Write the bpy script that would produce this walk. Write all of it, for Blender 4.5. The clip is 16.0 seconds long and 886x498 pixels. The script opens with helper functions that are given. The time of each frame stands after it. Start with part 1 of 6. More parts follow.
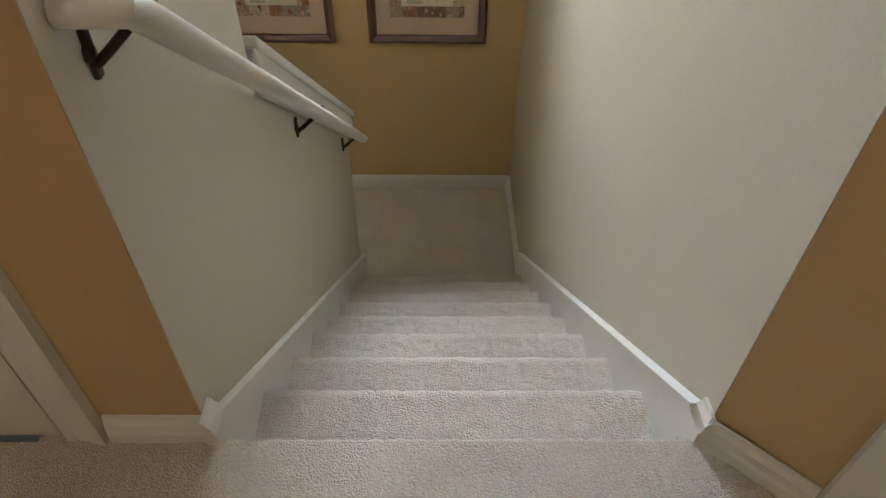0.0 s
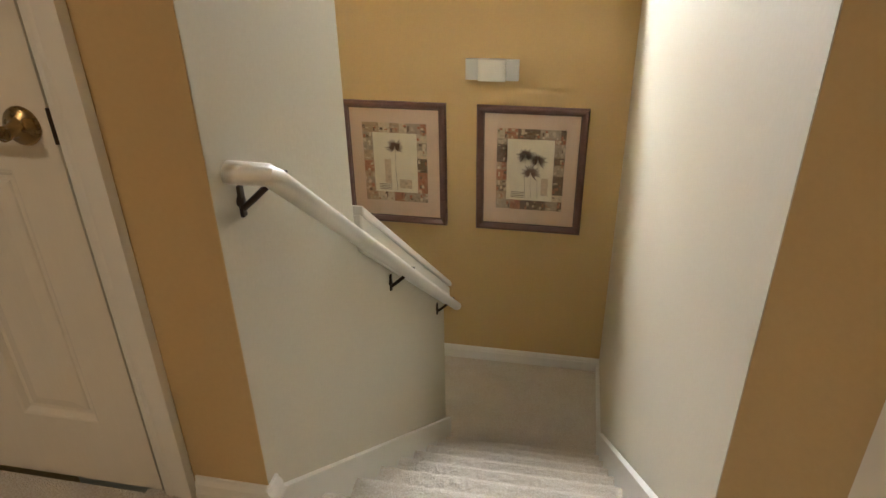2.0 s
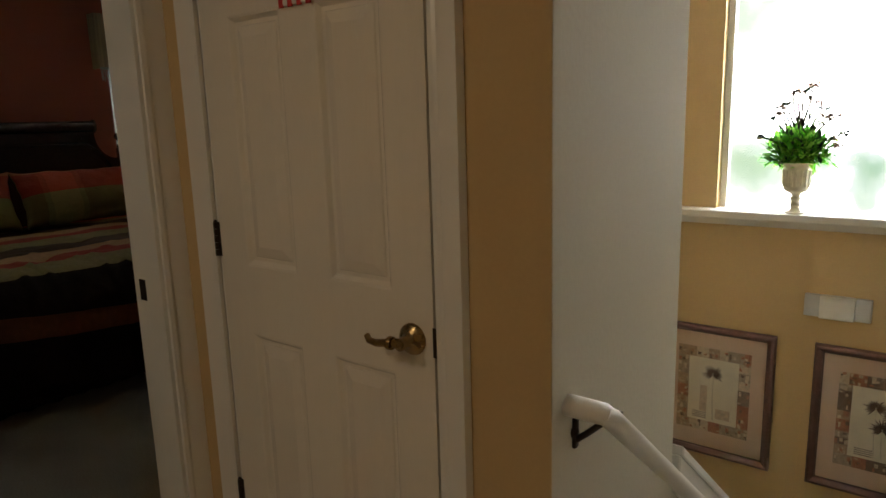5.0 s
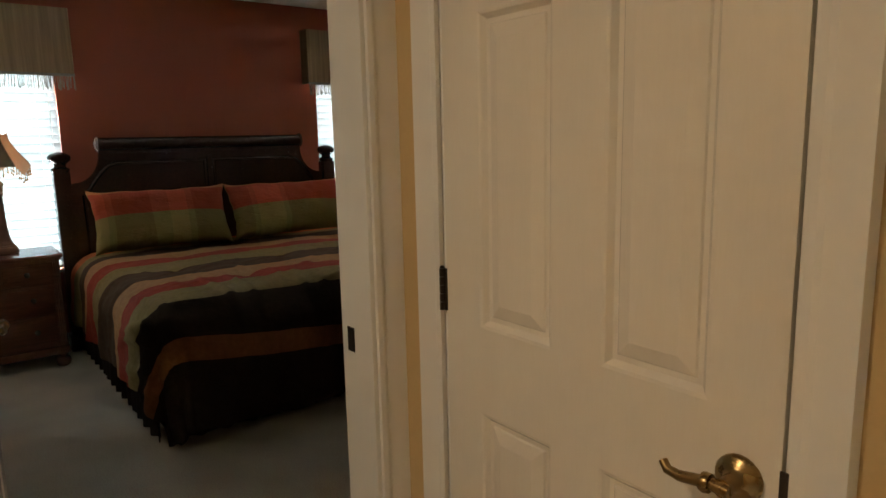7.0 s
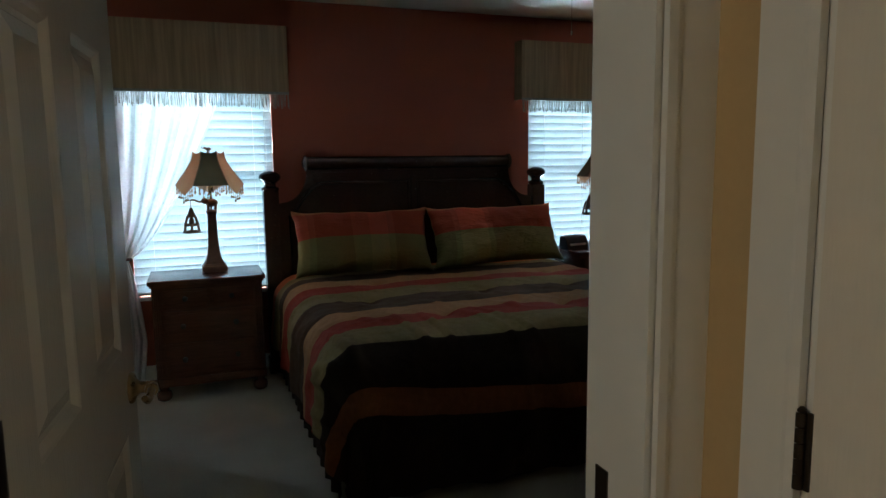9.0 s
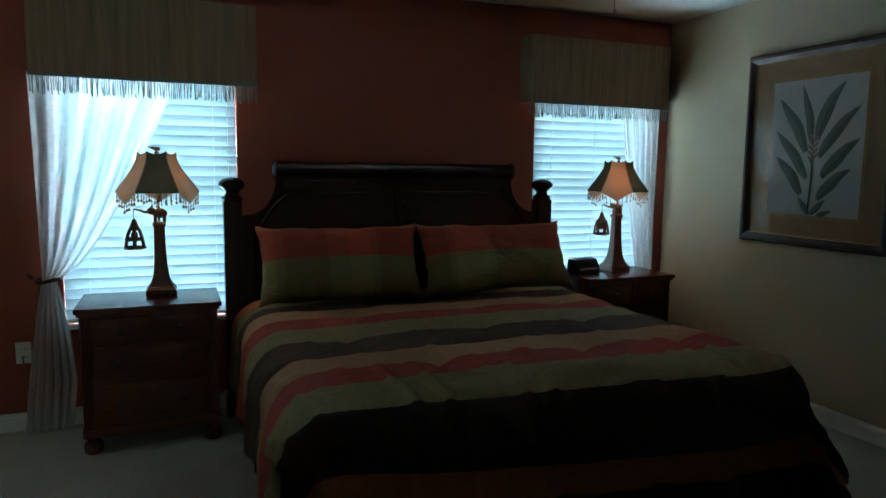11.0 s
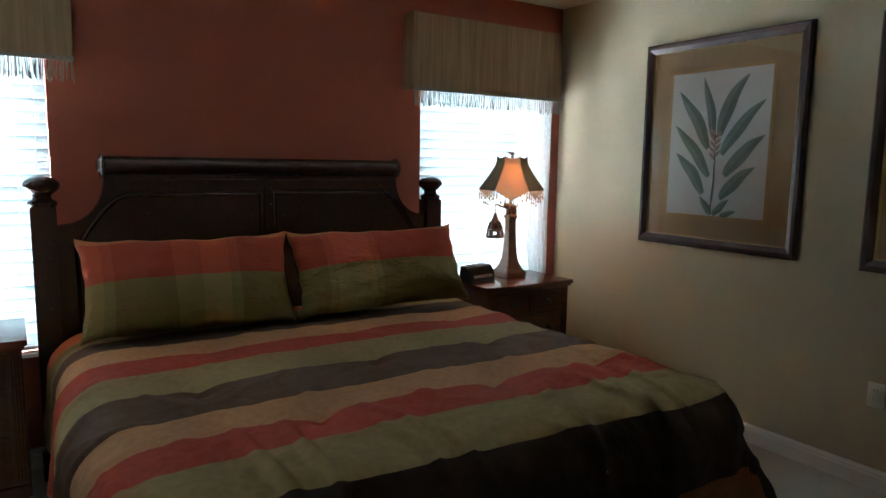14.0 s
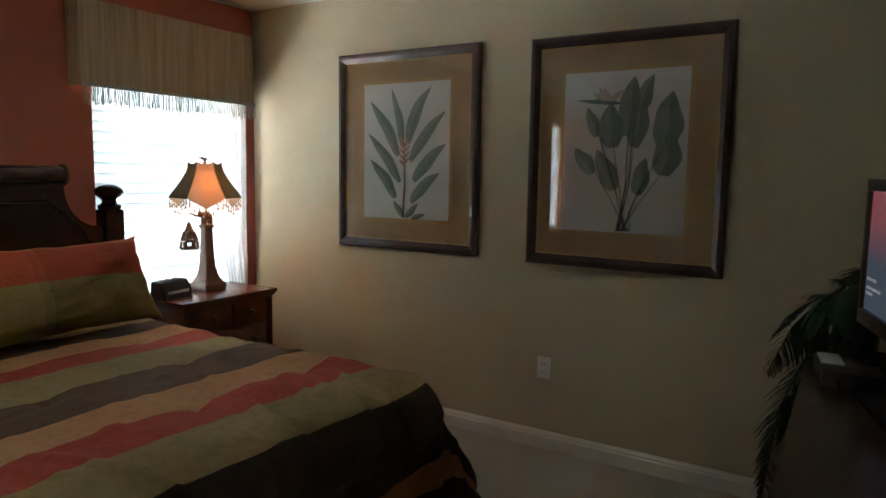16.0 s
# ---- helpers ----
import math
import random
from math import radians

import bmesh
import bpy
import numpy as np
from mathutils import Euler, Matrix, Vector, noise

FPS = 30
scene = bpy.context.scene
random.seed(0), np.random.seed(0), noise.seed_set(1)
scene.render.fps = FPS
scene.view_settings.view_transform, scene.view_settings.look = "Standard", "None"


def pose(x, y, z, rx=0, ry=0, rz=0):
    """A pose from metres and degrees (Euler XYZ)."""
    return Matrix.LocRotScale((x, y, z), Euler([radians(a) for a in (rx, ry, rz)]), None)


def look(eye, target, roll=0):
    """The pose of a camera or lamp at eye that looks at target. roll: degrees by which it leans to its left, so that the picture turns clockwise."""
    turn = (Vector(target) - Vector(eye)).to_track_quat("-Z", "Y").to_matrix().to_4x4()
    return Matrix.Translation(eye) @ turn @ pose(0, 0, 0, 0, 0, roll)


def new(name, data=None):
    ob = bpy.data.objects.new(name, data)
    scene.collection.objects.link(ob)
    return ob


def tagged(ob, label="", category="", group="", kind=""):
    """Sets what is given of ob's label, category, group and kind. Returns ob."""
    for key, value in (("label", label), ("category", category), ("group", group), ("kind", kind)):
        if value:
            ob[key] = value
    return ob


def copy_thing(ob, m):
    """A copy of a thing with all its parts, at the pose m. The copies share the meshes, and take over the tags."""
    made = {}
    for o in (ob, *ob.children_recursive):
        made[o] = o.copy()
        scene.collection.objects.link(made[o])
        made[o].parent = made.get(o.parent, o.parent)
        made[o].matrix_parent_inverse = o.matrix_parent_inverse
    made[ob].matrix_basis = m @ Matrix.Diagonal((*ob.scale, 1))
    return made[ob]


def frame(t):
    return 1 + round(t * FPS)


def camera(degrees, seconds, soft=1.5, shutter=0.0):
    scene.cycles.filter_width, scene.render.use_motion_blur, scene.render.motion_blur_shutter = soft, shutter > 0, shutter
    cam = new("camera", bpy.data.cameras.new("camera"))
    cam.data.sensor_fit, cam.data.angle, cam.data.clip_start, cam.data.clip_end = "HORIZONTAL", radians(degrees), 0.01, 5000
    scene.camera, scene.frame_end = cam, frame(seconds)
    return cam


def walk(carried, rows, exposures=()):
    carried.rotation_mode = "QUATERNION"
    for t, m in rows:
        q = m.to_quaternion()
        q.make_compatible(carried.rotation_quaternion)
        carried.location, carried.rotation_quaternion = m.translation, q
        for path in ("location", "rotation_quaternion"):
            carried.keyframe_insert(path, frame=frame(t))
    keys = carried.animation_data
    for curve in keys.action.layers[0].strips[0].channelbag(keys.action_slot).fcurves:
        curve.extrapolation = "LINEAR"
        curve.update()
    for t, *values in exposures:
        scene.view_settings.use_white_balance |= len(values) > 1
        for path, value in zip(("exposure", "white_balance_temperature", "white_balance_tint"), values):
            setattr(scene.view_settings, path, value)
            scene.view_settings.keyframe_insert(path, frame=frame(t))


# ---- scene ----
cam = camera(67.3, 16.0)
PATH = [
    (0, (0.401, -0.62, 1.145), (0.427, 0.804, -0.259), 0.9),
    (0.5, (0.394, -0.736, 1.175), (0.405, 0.815, -0.088), 0.9),
    (1, (0.413, -0.809, 1.199), (0.404, 0.816, 0.033), 1.0),
    (1.5, (0.486, -0.845, 1.22), (0.362, 0.842, 0.154), 0.0),
    (2, (0.581, -0.925, 1.255), (0.231, 0.799, 0.303), -1.0),
    (2.5, (0.614, -0.959, 1.275), (0.09, 0.788, 0.454), -1.2),
    (3, (0.624, -0.987, 1.299), (-0.047, 0.766, 0.61), -1.3),
    (3.5, (0.621, -1.003, 1.314), (-0.189, 0.723, 0.71), -1.5),
    (4, (0.612, -1.009, 1.334), (-0.322, 0.684, 0.822), -1.6),
    (4.5, (0.589, -1.016, 1.352), (-0.471, 0.623, 0.917), -1.6),
    (5, (0.539, -1.001, 1.359), (-0.664, 0.552, 0.979), -1.7),
    (5.2, (0.515, -0.984, 1.359), (-0.745, 0.525, 0.99), -1.7),
    (7.3, (0.023, -0.762, 1.388), (-1.609, 0.35, 1.072), -0.9),
    (7.5, (-0.032, -0.707, 1.38), (-1.711, 0.336, 1.076), -0.6),
    (8, (-0.117, -0.656, 1.385), (-1.892, 0.224, 1.11), -0.3),
    (8.5, (-0.273, -0.633, 1.383), (-2.12, 0.091, 1.127), -0.5),
    (8.7, (-0.347, -0.627, 1.393), (-2.204, 0.068, 1.131), -0.8),
    (10.8, (-1.054, -0.468, 1.396), (-2.909, 0.241, 1.159), 0.2),
    (11, (-1.101, -0.439, 1.405), (-2.942, 0.305, 1.166), 0.7),
    (11.5, (-1.178, -0.408, 1.423), (-2.974, 0.434, 1.165), 1.3),
    (12, (-1.273, -0.354, 1.41), (-3.048, 0.528, 1.141), 1.3),
    (12.5, (-1.393, -0.282, 1.414), (-3.161, 0.614, 1.148), 1.0),
    (13, (-1.465, -0.248, 1.415), (-3.226, 0.662, 1.147), 0.9),
    (13.5, (-1.562, -0.251, 1.422), (-3.288, 0.723, 1.156), 0.7),
    (14, (-1.617, -0.255, 1.43), (-3.28, 0.826, 1.172), 0.9),
    (14.5, (-1.641, -0.245, 1.465), (-3.176, 1.01, 1.202), 1.0),
    (15, (-1.653, -0.243, 1.433), (-3.027, 1.19, 1.194), 1.5),
    (15.5, (-1.66, -0.237, 1.443), (-2.873, 1.335, 1.205), 1.1),
    (16, (-1.641, -0.229, 1.426), (-2.683, 1.463, 1.202), 0.9),
]
EXPOSURES = [(0, -0.74, 5700, 7), (1.2, -0.63, 6000, 8), (2, -0.34, 6250, 10), (3.5, -0.56, 6550, 9), (5.2, -1.36, 6400, 9), (7.3, -0.2, 6700, 10), (8.0, -0.35, 6600, 9), (8.7, -0.98, 5650, 4), (10.8, -1.25, 4850, -11), (11.5, -0.95, 4700, -11), (12.5, -0.48, 5200, -2), (13.5, -0.12, 5500, 4), (14.5, 0.12, 5900, 7), (16, 0.18, 6250, 9)]
walk(cam, [(t, look(eye, target, roll)) for t, eye, target, roll in PATH], EXPOSURES)

# ---- sky, sun and window light ----
world = bpy.data.worlds.new("sky")
scene.world = world
world.use_nodes = True
wn = world.node_tree.nodes
sky = wn.new("ShaderNodeTexSky")
sky.sky_type, sky.sun_disc, sky.sun_elevation, sky.sun_rotation = "NISHITA", False, radians(52), radians(95)
world.node_tree.links.new(sky.outputs[0], wn["Background"].inputs[0])
wn["Background"].inputs[1].default_value = 0.12

sun = new("sun", bpy.data.lights.new("sun", "SUN"))
sun.data.energy, sun.data.angle, sun.data.color = 2.5, radians(0.5), (1.0, 0.94, 0.86)
sun.matrix_world = look((20, 2, 26), (0, 0, 0))


def window_light(name, eye, target, width, height, watts, colour):
    """Daylight that stands in a window's opening."""
    ob = new(name, bpy.data.lights.new(name, "AREA"))
    ob.data.shape, ob.data.size, ob.data.size_y = "RECTANGLE", width, height
    ob.data.energy, ob.data.color = watts, colour
    ob.matrix_world = look(eye, target)
    return ob


DAY = (0.86, 0.96, 1.0)
window_light("window_light_bed_a", (-5.42, -0.55, 1.35), (-3, -0.55, 1.35), 1.3, 1.75, 2050, (0.90, 0.98, 1.0))
window_light("window_light_bed_b", (-5.42, 2.45, 1.35), (-3, 2.45, 1.35), 1.6, 1.75, 1800, (0.92, 0.98, 1.0))
window_light("window_light_bath", (-5.42, -2.48, 1.4), (-3, -2.48, 1.4), 0.5, 1.4, 26, (0.85, 0.95, 1.0))
hall_lamp = new("hall_lamp_light", bpy.data.lights.new("hall_lamp_light", "AREA"))
hall_lamp.data.shape, hall_lamp.data.size, hall_lamp.data.energy, hall_lamp.data.color = "DISK", 0.18, 14.5, (1.0, 0.84, 0.64)
hall_lamp.matrix_world = look((-0.85, -1.65, 2.355), (-0.85, -1.649, 0))


# ---- materials ----
def material(name, colour, rough=0.6, metal=0.0, vary=0.12, scale=6.0, grain=0.0, grain_scale=200.0, bump=0.0, bump_scale=150.0, spec=0.5, stretch=(1, 1, 1), sheen=0.0):
    """A surface with slow stains, fine grain and relief in the object's own metres."""
    m = bpy.data.materials.new(name)
    m.use_nodes = True
    nt = m.node_tree
    b = nt.nodes["Principled BSDF"]
    b.inputs["Roughness"].default_value, b.inputs["Metallic"].default_value = rough, metal
    b.inputs["Specular IOR Level"].default_value = spec
    if sheen:
        b.inputs["Sheen Weight"].default_value = sheen
    tc = nt.nodes.new("ShaderNodeTexCoord")
    mp = nt.nodes.new("ShaderNodeMapping")
    mp.inputs["Scale"].default_value = stretch
    nt.links.new(tc.outputs["Object"], mp.inputs[0])

    def noise_at(s, detail):
        n = nt.nodes.new("ShaderNodeTexNoise")
        n.inputs["Scale"].default_value, n.inputs["Detail"].default_value = s, detail
        nt.links.new(mp.outputs[0], n.inputs["Vector"])
        return n

    slow = noise_at(scale, 5)
    fine = noise_at(grain_scale, 3)
    mix1 = nt.nodes.new("ShaderNodeMix")
    mix1.data_type = "RGBA"
    mix1.inputs[6].default_value = (*[c * (1 - vary) for c in colour], 1)
    mix1.inputs[7].default_value = (*[min(1, c * (1 + vary)) for c in colour], 1)
    nt.links.new(slow.outputs[0], mix1.inputs[0])
    mix2 = nt.nodes.new("ShaderNodeMix")
    mix2.data_type, mix2.blend_type = "RGBA", "OVERLAY"
    mix2.inputs[0].default_value = grain
    nt.links.new(mix1.outputs[2], mix2.inputs[6])
    nt.links.new(fine.outputs[0], mix2.inputs[7])
    nt.links.new(mix2.outputs[2], b.inputs["Base Color"])
    rr = nt.nodes.new("ShaderNodeMapRange")
    rr.inputs[3].default_value, rr.inputs[4].default_value = max(0.02, rough - 0.08), min(1, rough + 0.08)
    nt.links.new(slow.outputs[0], rr.inputs[0])
    nt.links.new(rr.outputs[0], b.inputs["Roughness"])
    if bump:
        n = noise_at(bump_scale, 4)
        bp = nt.nodes.new("ShaderNodeBump")
        bp.inputs["Strength"].default_value, bp.inputs["Distance"].default_value = bump, 0.004
        nt.links.new(n.outputs[0], bp.inputs["Height"])
        nt.links.new(bp.outputs[0], b.inputs["Normal"])
    return m


def wood(name, dark, light, rough=0.32, stretch=(1, 14, 14), bump=0.12):
    m = material(name, light, rough, vary=0.2, scale=3.0, grain=0.3, grain_scale=40, bump=bump, bump_scale=30, stretch=stretch)
    nt = m.node_tree
    b = nt.nodes["Principled BSDF"]
    n = nt.nodes.new("ShaderNodeTexNoise")
    n.inputs["Scale"].default_value, n.inputs["Detail"].default_value, n.inputs["Distortion"].default_value = 5, 6, 1.5
    mp = next(x for x in nt.nodes if x.bl_idname == "ShaderNodeMapping")
    nt.links.new(mp.outputs[0], n.inputs["Vector"])
    mix = nt.nodes.new("ShaderNodeMix")
    mix.data_type = "RGBA"
    mix.inputs[6].default_value, mix.inputs[7].default_value = (*dark, 1), (*light, 1)
    nt.links.new(n.outputs[0], mix.inputs[0])
    nt.links.new(mix.outputs[2], b.inputs["Base Color"])
    return m


def emitter(name, colour, strength):
    m = bpy.data.materials.new(name)
    m.use_nodes = True
    b = m.node_tree.nodes["Principled BSDF"]
    b.inputs["Base Color"].default_value = (*colour, 1)
    b.inputs["Emission Color"].default_value = (*colour, 1)
    b.inputs["Emission Strength"].default_value = strength
    return m


def glass(name, rough=0.0):
    """Thin clear glass: see-through, with gloss that grows towards grazing views."""
    m = bpy.data.materials.new(name)
    m.use_nodes = True
    nt = m.node_tree
    nt.nodes.remove(nt.nodes["Principled BSDF"])
    t, g, mix, f = (nt.nodes.new("ShaderNode" + k) for k in ("BsdfTransparent", "BsdfGlossy", "MixShader", "LayerWeight"))
    power, rise = nt.nodes.new("ShaderNodeMath"), nt.nodes.new("ShaderNodeMath")
    power.operation, power.inputs[1].default_value = "POWER", 5.0
    rise.operation, rise.inputs[1].default_value, rise.inputs[2].default_value = "MULTIPLY_ADD", 0.96, 0.04
    g.inputs["Roughness"].default_value = rough
    f.inputs["Blend"].default_value = 0.5
    nt.links.new(f.outputs["Facing"], power.inputs[0])
    nt.links.new(power.outputs[0], rise.inputs[0])
    nt.links.new(rise.outputs[0], mix.inputs[0])
    nt.links.new(t.outputs[0], mix.inputs[1])
    nt.links.new(g.outputs[0], mix.inputs[2])
    nt.links.new(mix.outputs[0], nt.nodes["Material Output"].inputs[0])
    return m


def see_through(name, colour, amount, through_colour=None, weave=0.0):
    """Thin cloth or plastic that lets light pass: part open, part scattering."""
    m = bpy.data.materials.new(name)
    m.use_nodes = True
    nt = m.node_tree
    nt.nodes.remove(nt.nodes["Principled BSDF"])
    d, tl, tp, m1, m2 = (nt.nodes.new("ShaderNode" + k) for k in ("BsdfDiffuse", "BsdfTranslucent", "BsdfTransparent", "MixShader", "MixShader"))
    d.inputs[0].default_value = (*colour, 1)
    tl.inputs[0].default_value = (*(through_colour or colour), 1)
    m1.inputs[0].default_value, m2.inputs[0].default_value = 0.5, amount
    nt.links.new(d.outputs[0], m1.inputs[1])
    nt.links.new(tl.outputs[0], m1.inputs[2])
    nt.links.new(m1.outputs[0], m2.inputs[1])
    nt.links.new(tp.outputs[0], m2.inputs[2])
    nt.links.new(m2.outputs[0], nt.nodes["Material Output"].inputs[0])
    if weave:
        tc, n, r = nt.nodes.new("ShaderNodeTexCoord"), nt.nodes.new("ShaderNodeTexNoise"), nt.nodes.new("ShaderNodeMapRange")
        n.inputs["Scale"].default_value = 60
        r.inputs[3].default_value, r.inputs[4].default_value = amount - weave, amount + weave
        nt.links.new(tc.outputs["Object"], n.inputs["Vector"])
        nt.links.new(n.outputs[0], r.inputs[0])
        nt.links.new(r.outputs[0], m2.inputs[0])
    return m


def carpet(name, colour):
    """Cut-pile carpet: tufts as cells with soft mottling where it has been trodden."""
    m = material(name, colour, 0.95, vary=0.16, scale=5, grain=0.55, grain_scale=170, spec=0.1, sheen=0.08)
    nt = m.node_tree
    b = nt.nodes["Principled BSDF"]
    tc = nt.nodes.new("ShaderNodeTexCoord")
    n1, n2 = nt.nodes.new("ShaderNodeTexNoise"), nt.nodes.new("ShaderNodeTexVoronoi")
    n1.inputs["Scale"].default_value, n1.inputs["Detail"].default_value = 190, 6
    n2.inputs["Scale"].default_value = 290
    add = nt.nodes.new("ShaderNodeMath")
    add.operation = "SUBTRACT"
    nt.links.new(tc.outputs["Object"], n1.inputs["Vector"])
    nt.links.new(tc.outputs["Object"], n2.inputs["Vector"])
    nt.links.new(n1.outputs[0], add.inputs[0])
    nt.links.new(n2.outputs[0], add.inputs[1])
    bp = nt.nodes.new("ShaderNodeBump")
    bp.inputs["Strength"].default_value, bp.inputs["Distance"].default_value = 0.9, 0.005
    nt.links.new(add.outputs[0], bp.inputs["Height"])
    nt.links.new(bp.outputs[0], b.inputs["Normal"])
    return m


PAINT = dict(rough=0.72, vary=0.04, scale=1.6, grain=0.05, grain_scale=90, bump=0.18, bump_scale=70, spec=0.3)
tan_paint = material("tan_paint", (0.555, 0.395, 0.195), **PAINT)
cream_paint = material("cream_paint", (0.61, 0.565, 0.46), **PAINT)
red_paint = material("red_paint", (0.275, 0.070, 0.038), **PAINT)
sand_paint = material("sand_paint", (0.49, 0.415, 0.28), **PAINT)
ceiling_paint = material("ceiling_paint", (0.74, 0.73, 0.69), 0.85, vary=0.03, scale=3, bump=0.5, bump_scale=45, spec=0.2)
trim_paint = material("trim_paint", (0.80, 0.78, 0.73), 0.34, vary=0.03, scale=4, bump=0.03, bump_scale=40)
door_paint = material("door_paint", (0.78, 0.73, 0.64), 0.16, vary=0.03, scale=3, grain=0.08, grain_scale=30, bump=0.14, bump_scale=26, stretch=(9, 9, 0.8))
rail_paint = material("rail_paint", (0.80, 0.77, 0.72), 0.36, vary=0.02, scale=8, bump=0.02, bump_scale=30)
stair_carpet = carpet("stair_carpet", (0.71, 0.64, 0.56))
bed_carpet = carpet("bed_carpet", (0.60, 0.535, 0.44))
dark_wood = wood("dark_wood", (0.016, 0.008, 0.006), (0.052, 0.021, 0.013), 0.24, bump=0.03)
night_wood = wood("night_wood", (0.040, 0.014, 0.008), (0.16, 0.052, 0.026), 0.22, stretch=(14, 1, 14))
# Glossier, paler copy of dark_wood: the roll ends' window glint put into the colour.
roll_wood_glint = wood("roll_wood_glint", (0.05, 0.03, 0.022), (0.12, 0.07, 0.05), 0.14, bump=0.0)
frame_wood = wood("frame_wood", (0.020, 0.008, 0.006), (0.060, 0.023, 0.015), 0.38, stretch=(8, 8, 8), bump=0.04)
plum_wood = wood("plum_wood", (0.075, 0.036, 0.030), (0.16, 0.080, 0.066), 0.42, stretch=(8, 8, 8))
gold_lip = material("gold_lip", (0.40, 0.26, 0.10), 0.4, 0.6, vary=0.2, scale=30)
bronze = material("bronze", (0.055, 0.040, 0.030), 0.38, 0.8, vary=0.35, scale=40, bump=0.1, bump_scale=90)
brass = material("brass", (0.30, 0.20, 0.085), 0.28, 0.95, vary=0.35, scale=35, bump=0.05, bump_scale=80)
resin = material("resin", (0.13, 0.062, 0.032), 0.38, 0.15, vary=0.4, scale=28, grain=0.3, grain_scale=120, bump=0.4, bump_scale=60)
chrome = material("chrome", (0.62, 0.62, 0.62), 0.15, 1.0, vary=0.05)
black_plastic = material("black_plastic", (0.012, 0.012, 0.013), 0.3, vary=0.15, scale=20)
white_plastic = material("white_plastic", (0.74, 0.72, 0.67), 0.4, vary=0.03, scale=10)
grey_plastic = material("grey_plastic", (0.58, 0.59, 0.58), 0.35, vary=0.05, scale=10)
mat_tan = material("mat_tan", (0.34, 0.225, 0.115), 0.85, vary=0.10, scale=8, grain=0.2, grain_scale=180, spec=0.2)
mat_pink = material("mat_pink", (0.76, 0.58, 0.45), 0.85, vary=0.06, scale=8, grain=0.1, grain_scale=180, spec=0.2)
paper = material("paper", (0.60, 0.585, 0.55), 0.9, vary=0.05, scale=6, grain=0.06, grain_scale=120, spec=0.2)
print_cream = material("print_cream", (0.88, 0.81, 0.66), 0.9, vary=0.14, scale=14, spec=0.2)
leaf_ink = material("leaf_ink", (0.140, 0.175, 0.145), 0.9, vary=0.35, scale=22, grain=0.3, grain_scale=90, spec=0.2)
leaf_ink_pale = material("leaf_ink_pale", (0.20, 0.245, 0.205), 0.9, vary=0.3, scale=22, grain=0.3, grain_scale=90, spec=0.2)
flower_ink = material("flower_ink", (0.38, 0.25, 0.20), 0.9, vary=0.3, scale=40, spec=0.2)
flower_pale = material("flower_pale", (0.46, 0.36, 0.29), 0.9, vary=0.2, scale=40, spec=0.2)
palm_ink = material("palm_ink", (0.17, 0.10, 0.07), 0.9, vary=0.3, scale=40, spec=0.2)
border_ink = [material("border_ink", c, 0.9, vary=0.45, scale=55, grain=0.4, grain_scale=90, spec=0.2)
              for c in ((0.50, 0.35, 0.24), (0.22, 0.15, 0.11), (0.68, 0.55, 0.40), (0.46, 0.21, 0.13), (0.46, 0.36, 0.27))]
white_cloth = see_through("white_cloth", (0.88, 0.90, 0.90), 0.36, weave=0.10)
slat_plastic = see_through("slat_plastic", (0.80, 0.90, 0.92), 0.032, (0.152, 0.170, 0.175))
sheet_cloth = material("sheet_cloth", (0.050, 0.032, 0.024), 0.9, vary=0.2, scale=12, grain=0.2, grain_scale=160, spec=0.1)
clear_glass = glass("clear_glass")
picture_glass = glass("picture_glass")
stalk_brown = material("stalk_brown", (0.085, 0.085, 0.045), 0.8, vary=0.4, scale=40, spec=0.1)
dry_petal = material("dry_petal", (0.32, 0.21, 0.17), 0.85, vary=0.4, scale=60, spec=0.1)
urn_paint = material("urn_paint", (0.62, 0.55, 0.40), 0.6, vary=0.3, scale=30, bump=0.4, bump_scale=70)
leaf_green = see_through("leaf_green", (0.075, 0.22, 0.035), 0.0, (0.20, 0.58, 0.07))
leaf_lime = see_through("leaf_lime", (0.22, 0.42, 0.07), 0.0, (0.45, 0.85, 0.14))
palm_green = material("palm_green", (0.030, 0.060, 0.030), 0.5, vary=0.4, scale=25, spec=0.3)
twig = material("twig", (0.17, 0.13, 0.07), 0.8, vary=0.3, scale=30)
shade_dark = see_through("shade_dark", (0.045, 0.045, 0.034), 0.0, (0.030, 0.026, 0.016))
shade_cream = see_through("shade_cream", (0.44, 0.32, 0.24), 0.0, (0.25, 0.125, 0.065))
bead = material("bead", (0.33, 0.20, 0.12), 0.2, vary=0.4, scale=60)
bulb_glow = emitter("bulb_glow", (1.0, 0.62, 0.28), 2.0)
flag_red = material("flag_red", (0.48, 0.03, 0.03), 0.8, vary=0.1, scale=20)
flag_white = material("flag_white", (0.75, 0.73, 0.70), 0.8, vary=0.06, scale=20)
fringe_cloth = material("fringe_cloth", (0.20, 0.19, 0.16), 0.9, vary=0.4, scale=80, sheen=0.2)
rope = material("rope", (0.085, 0.030, 0.022), 0.9, vary=0.3, scale=60)


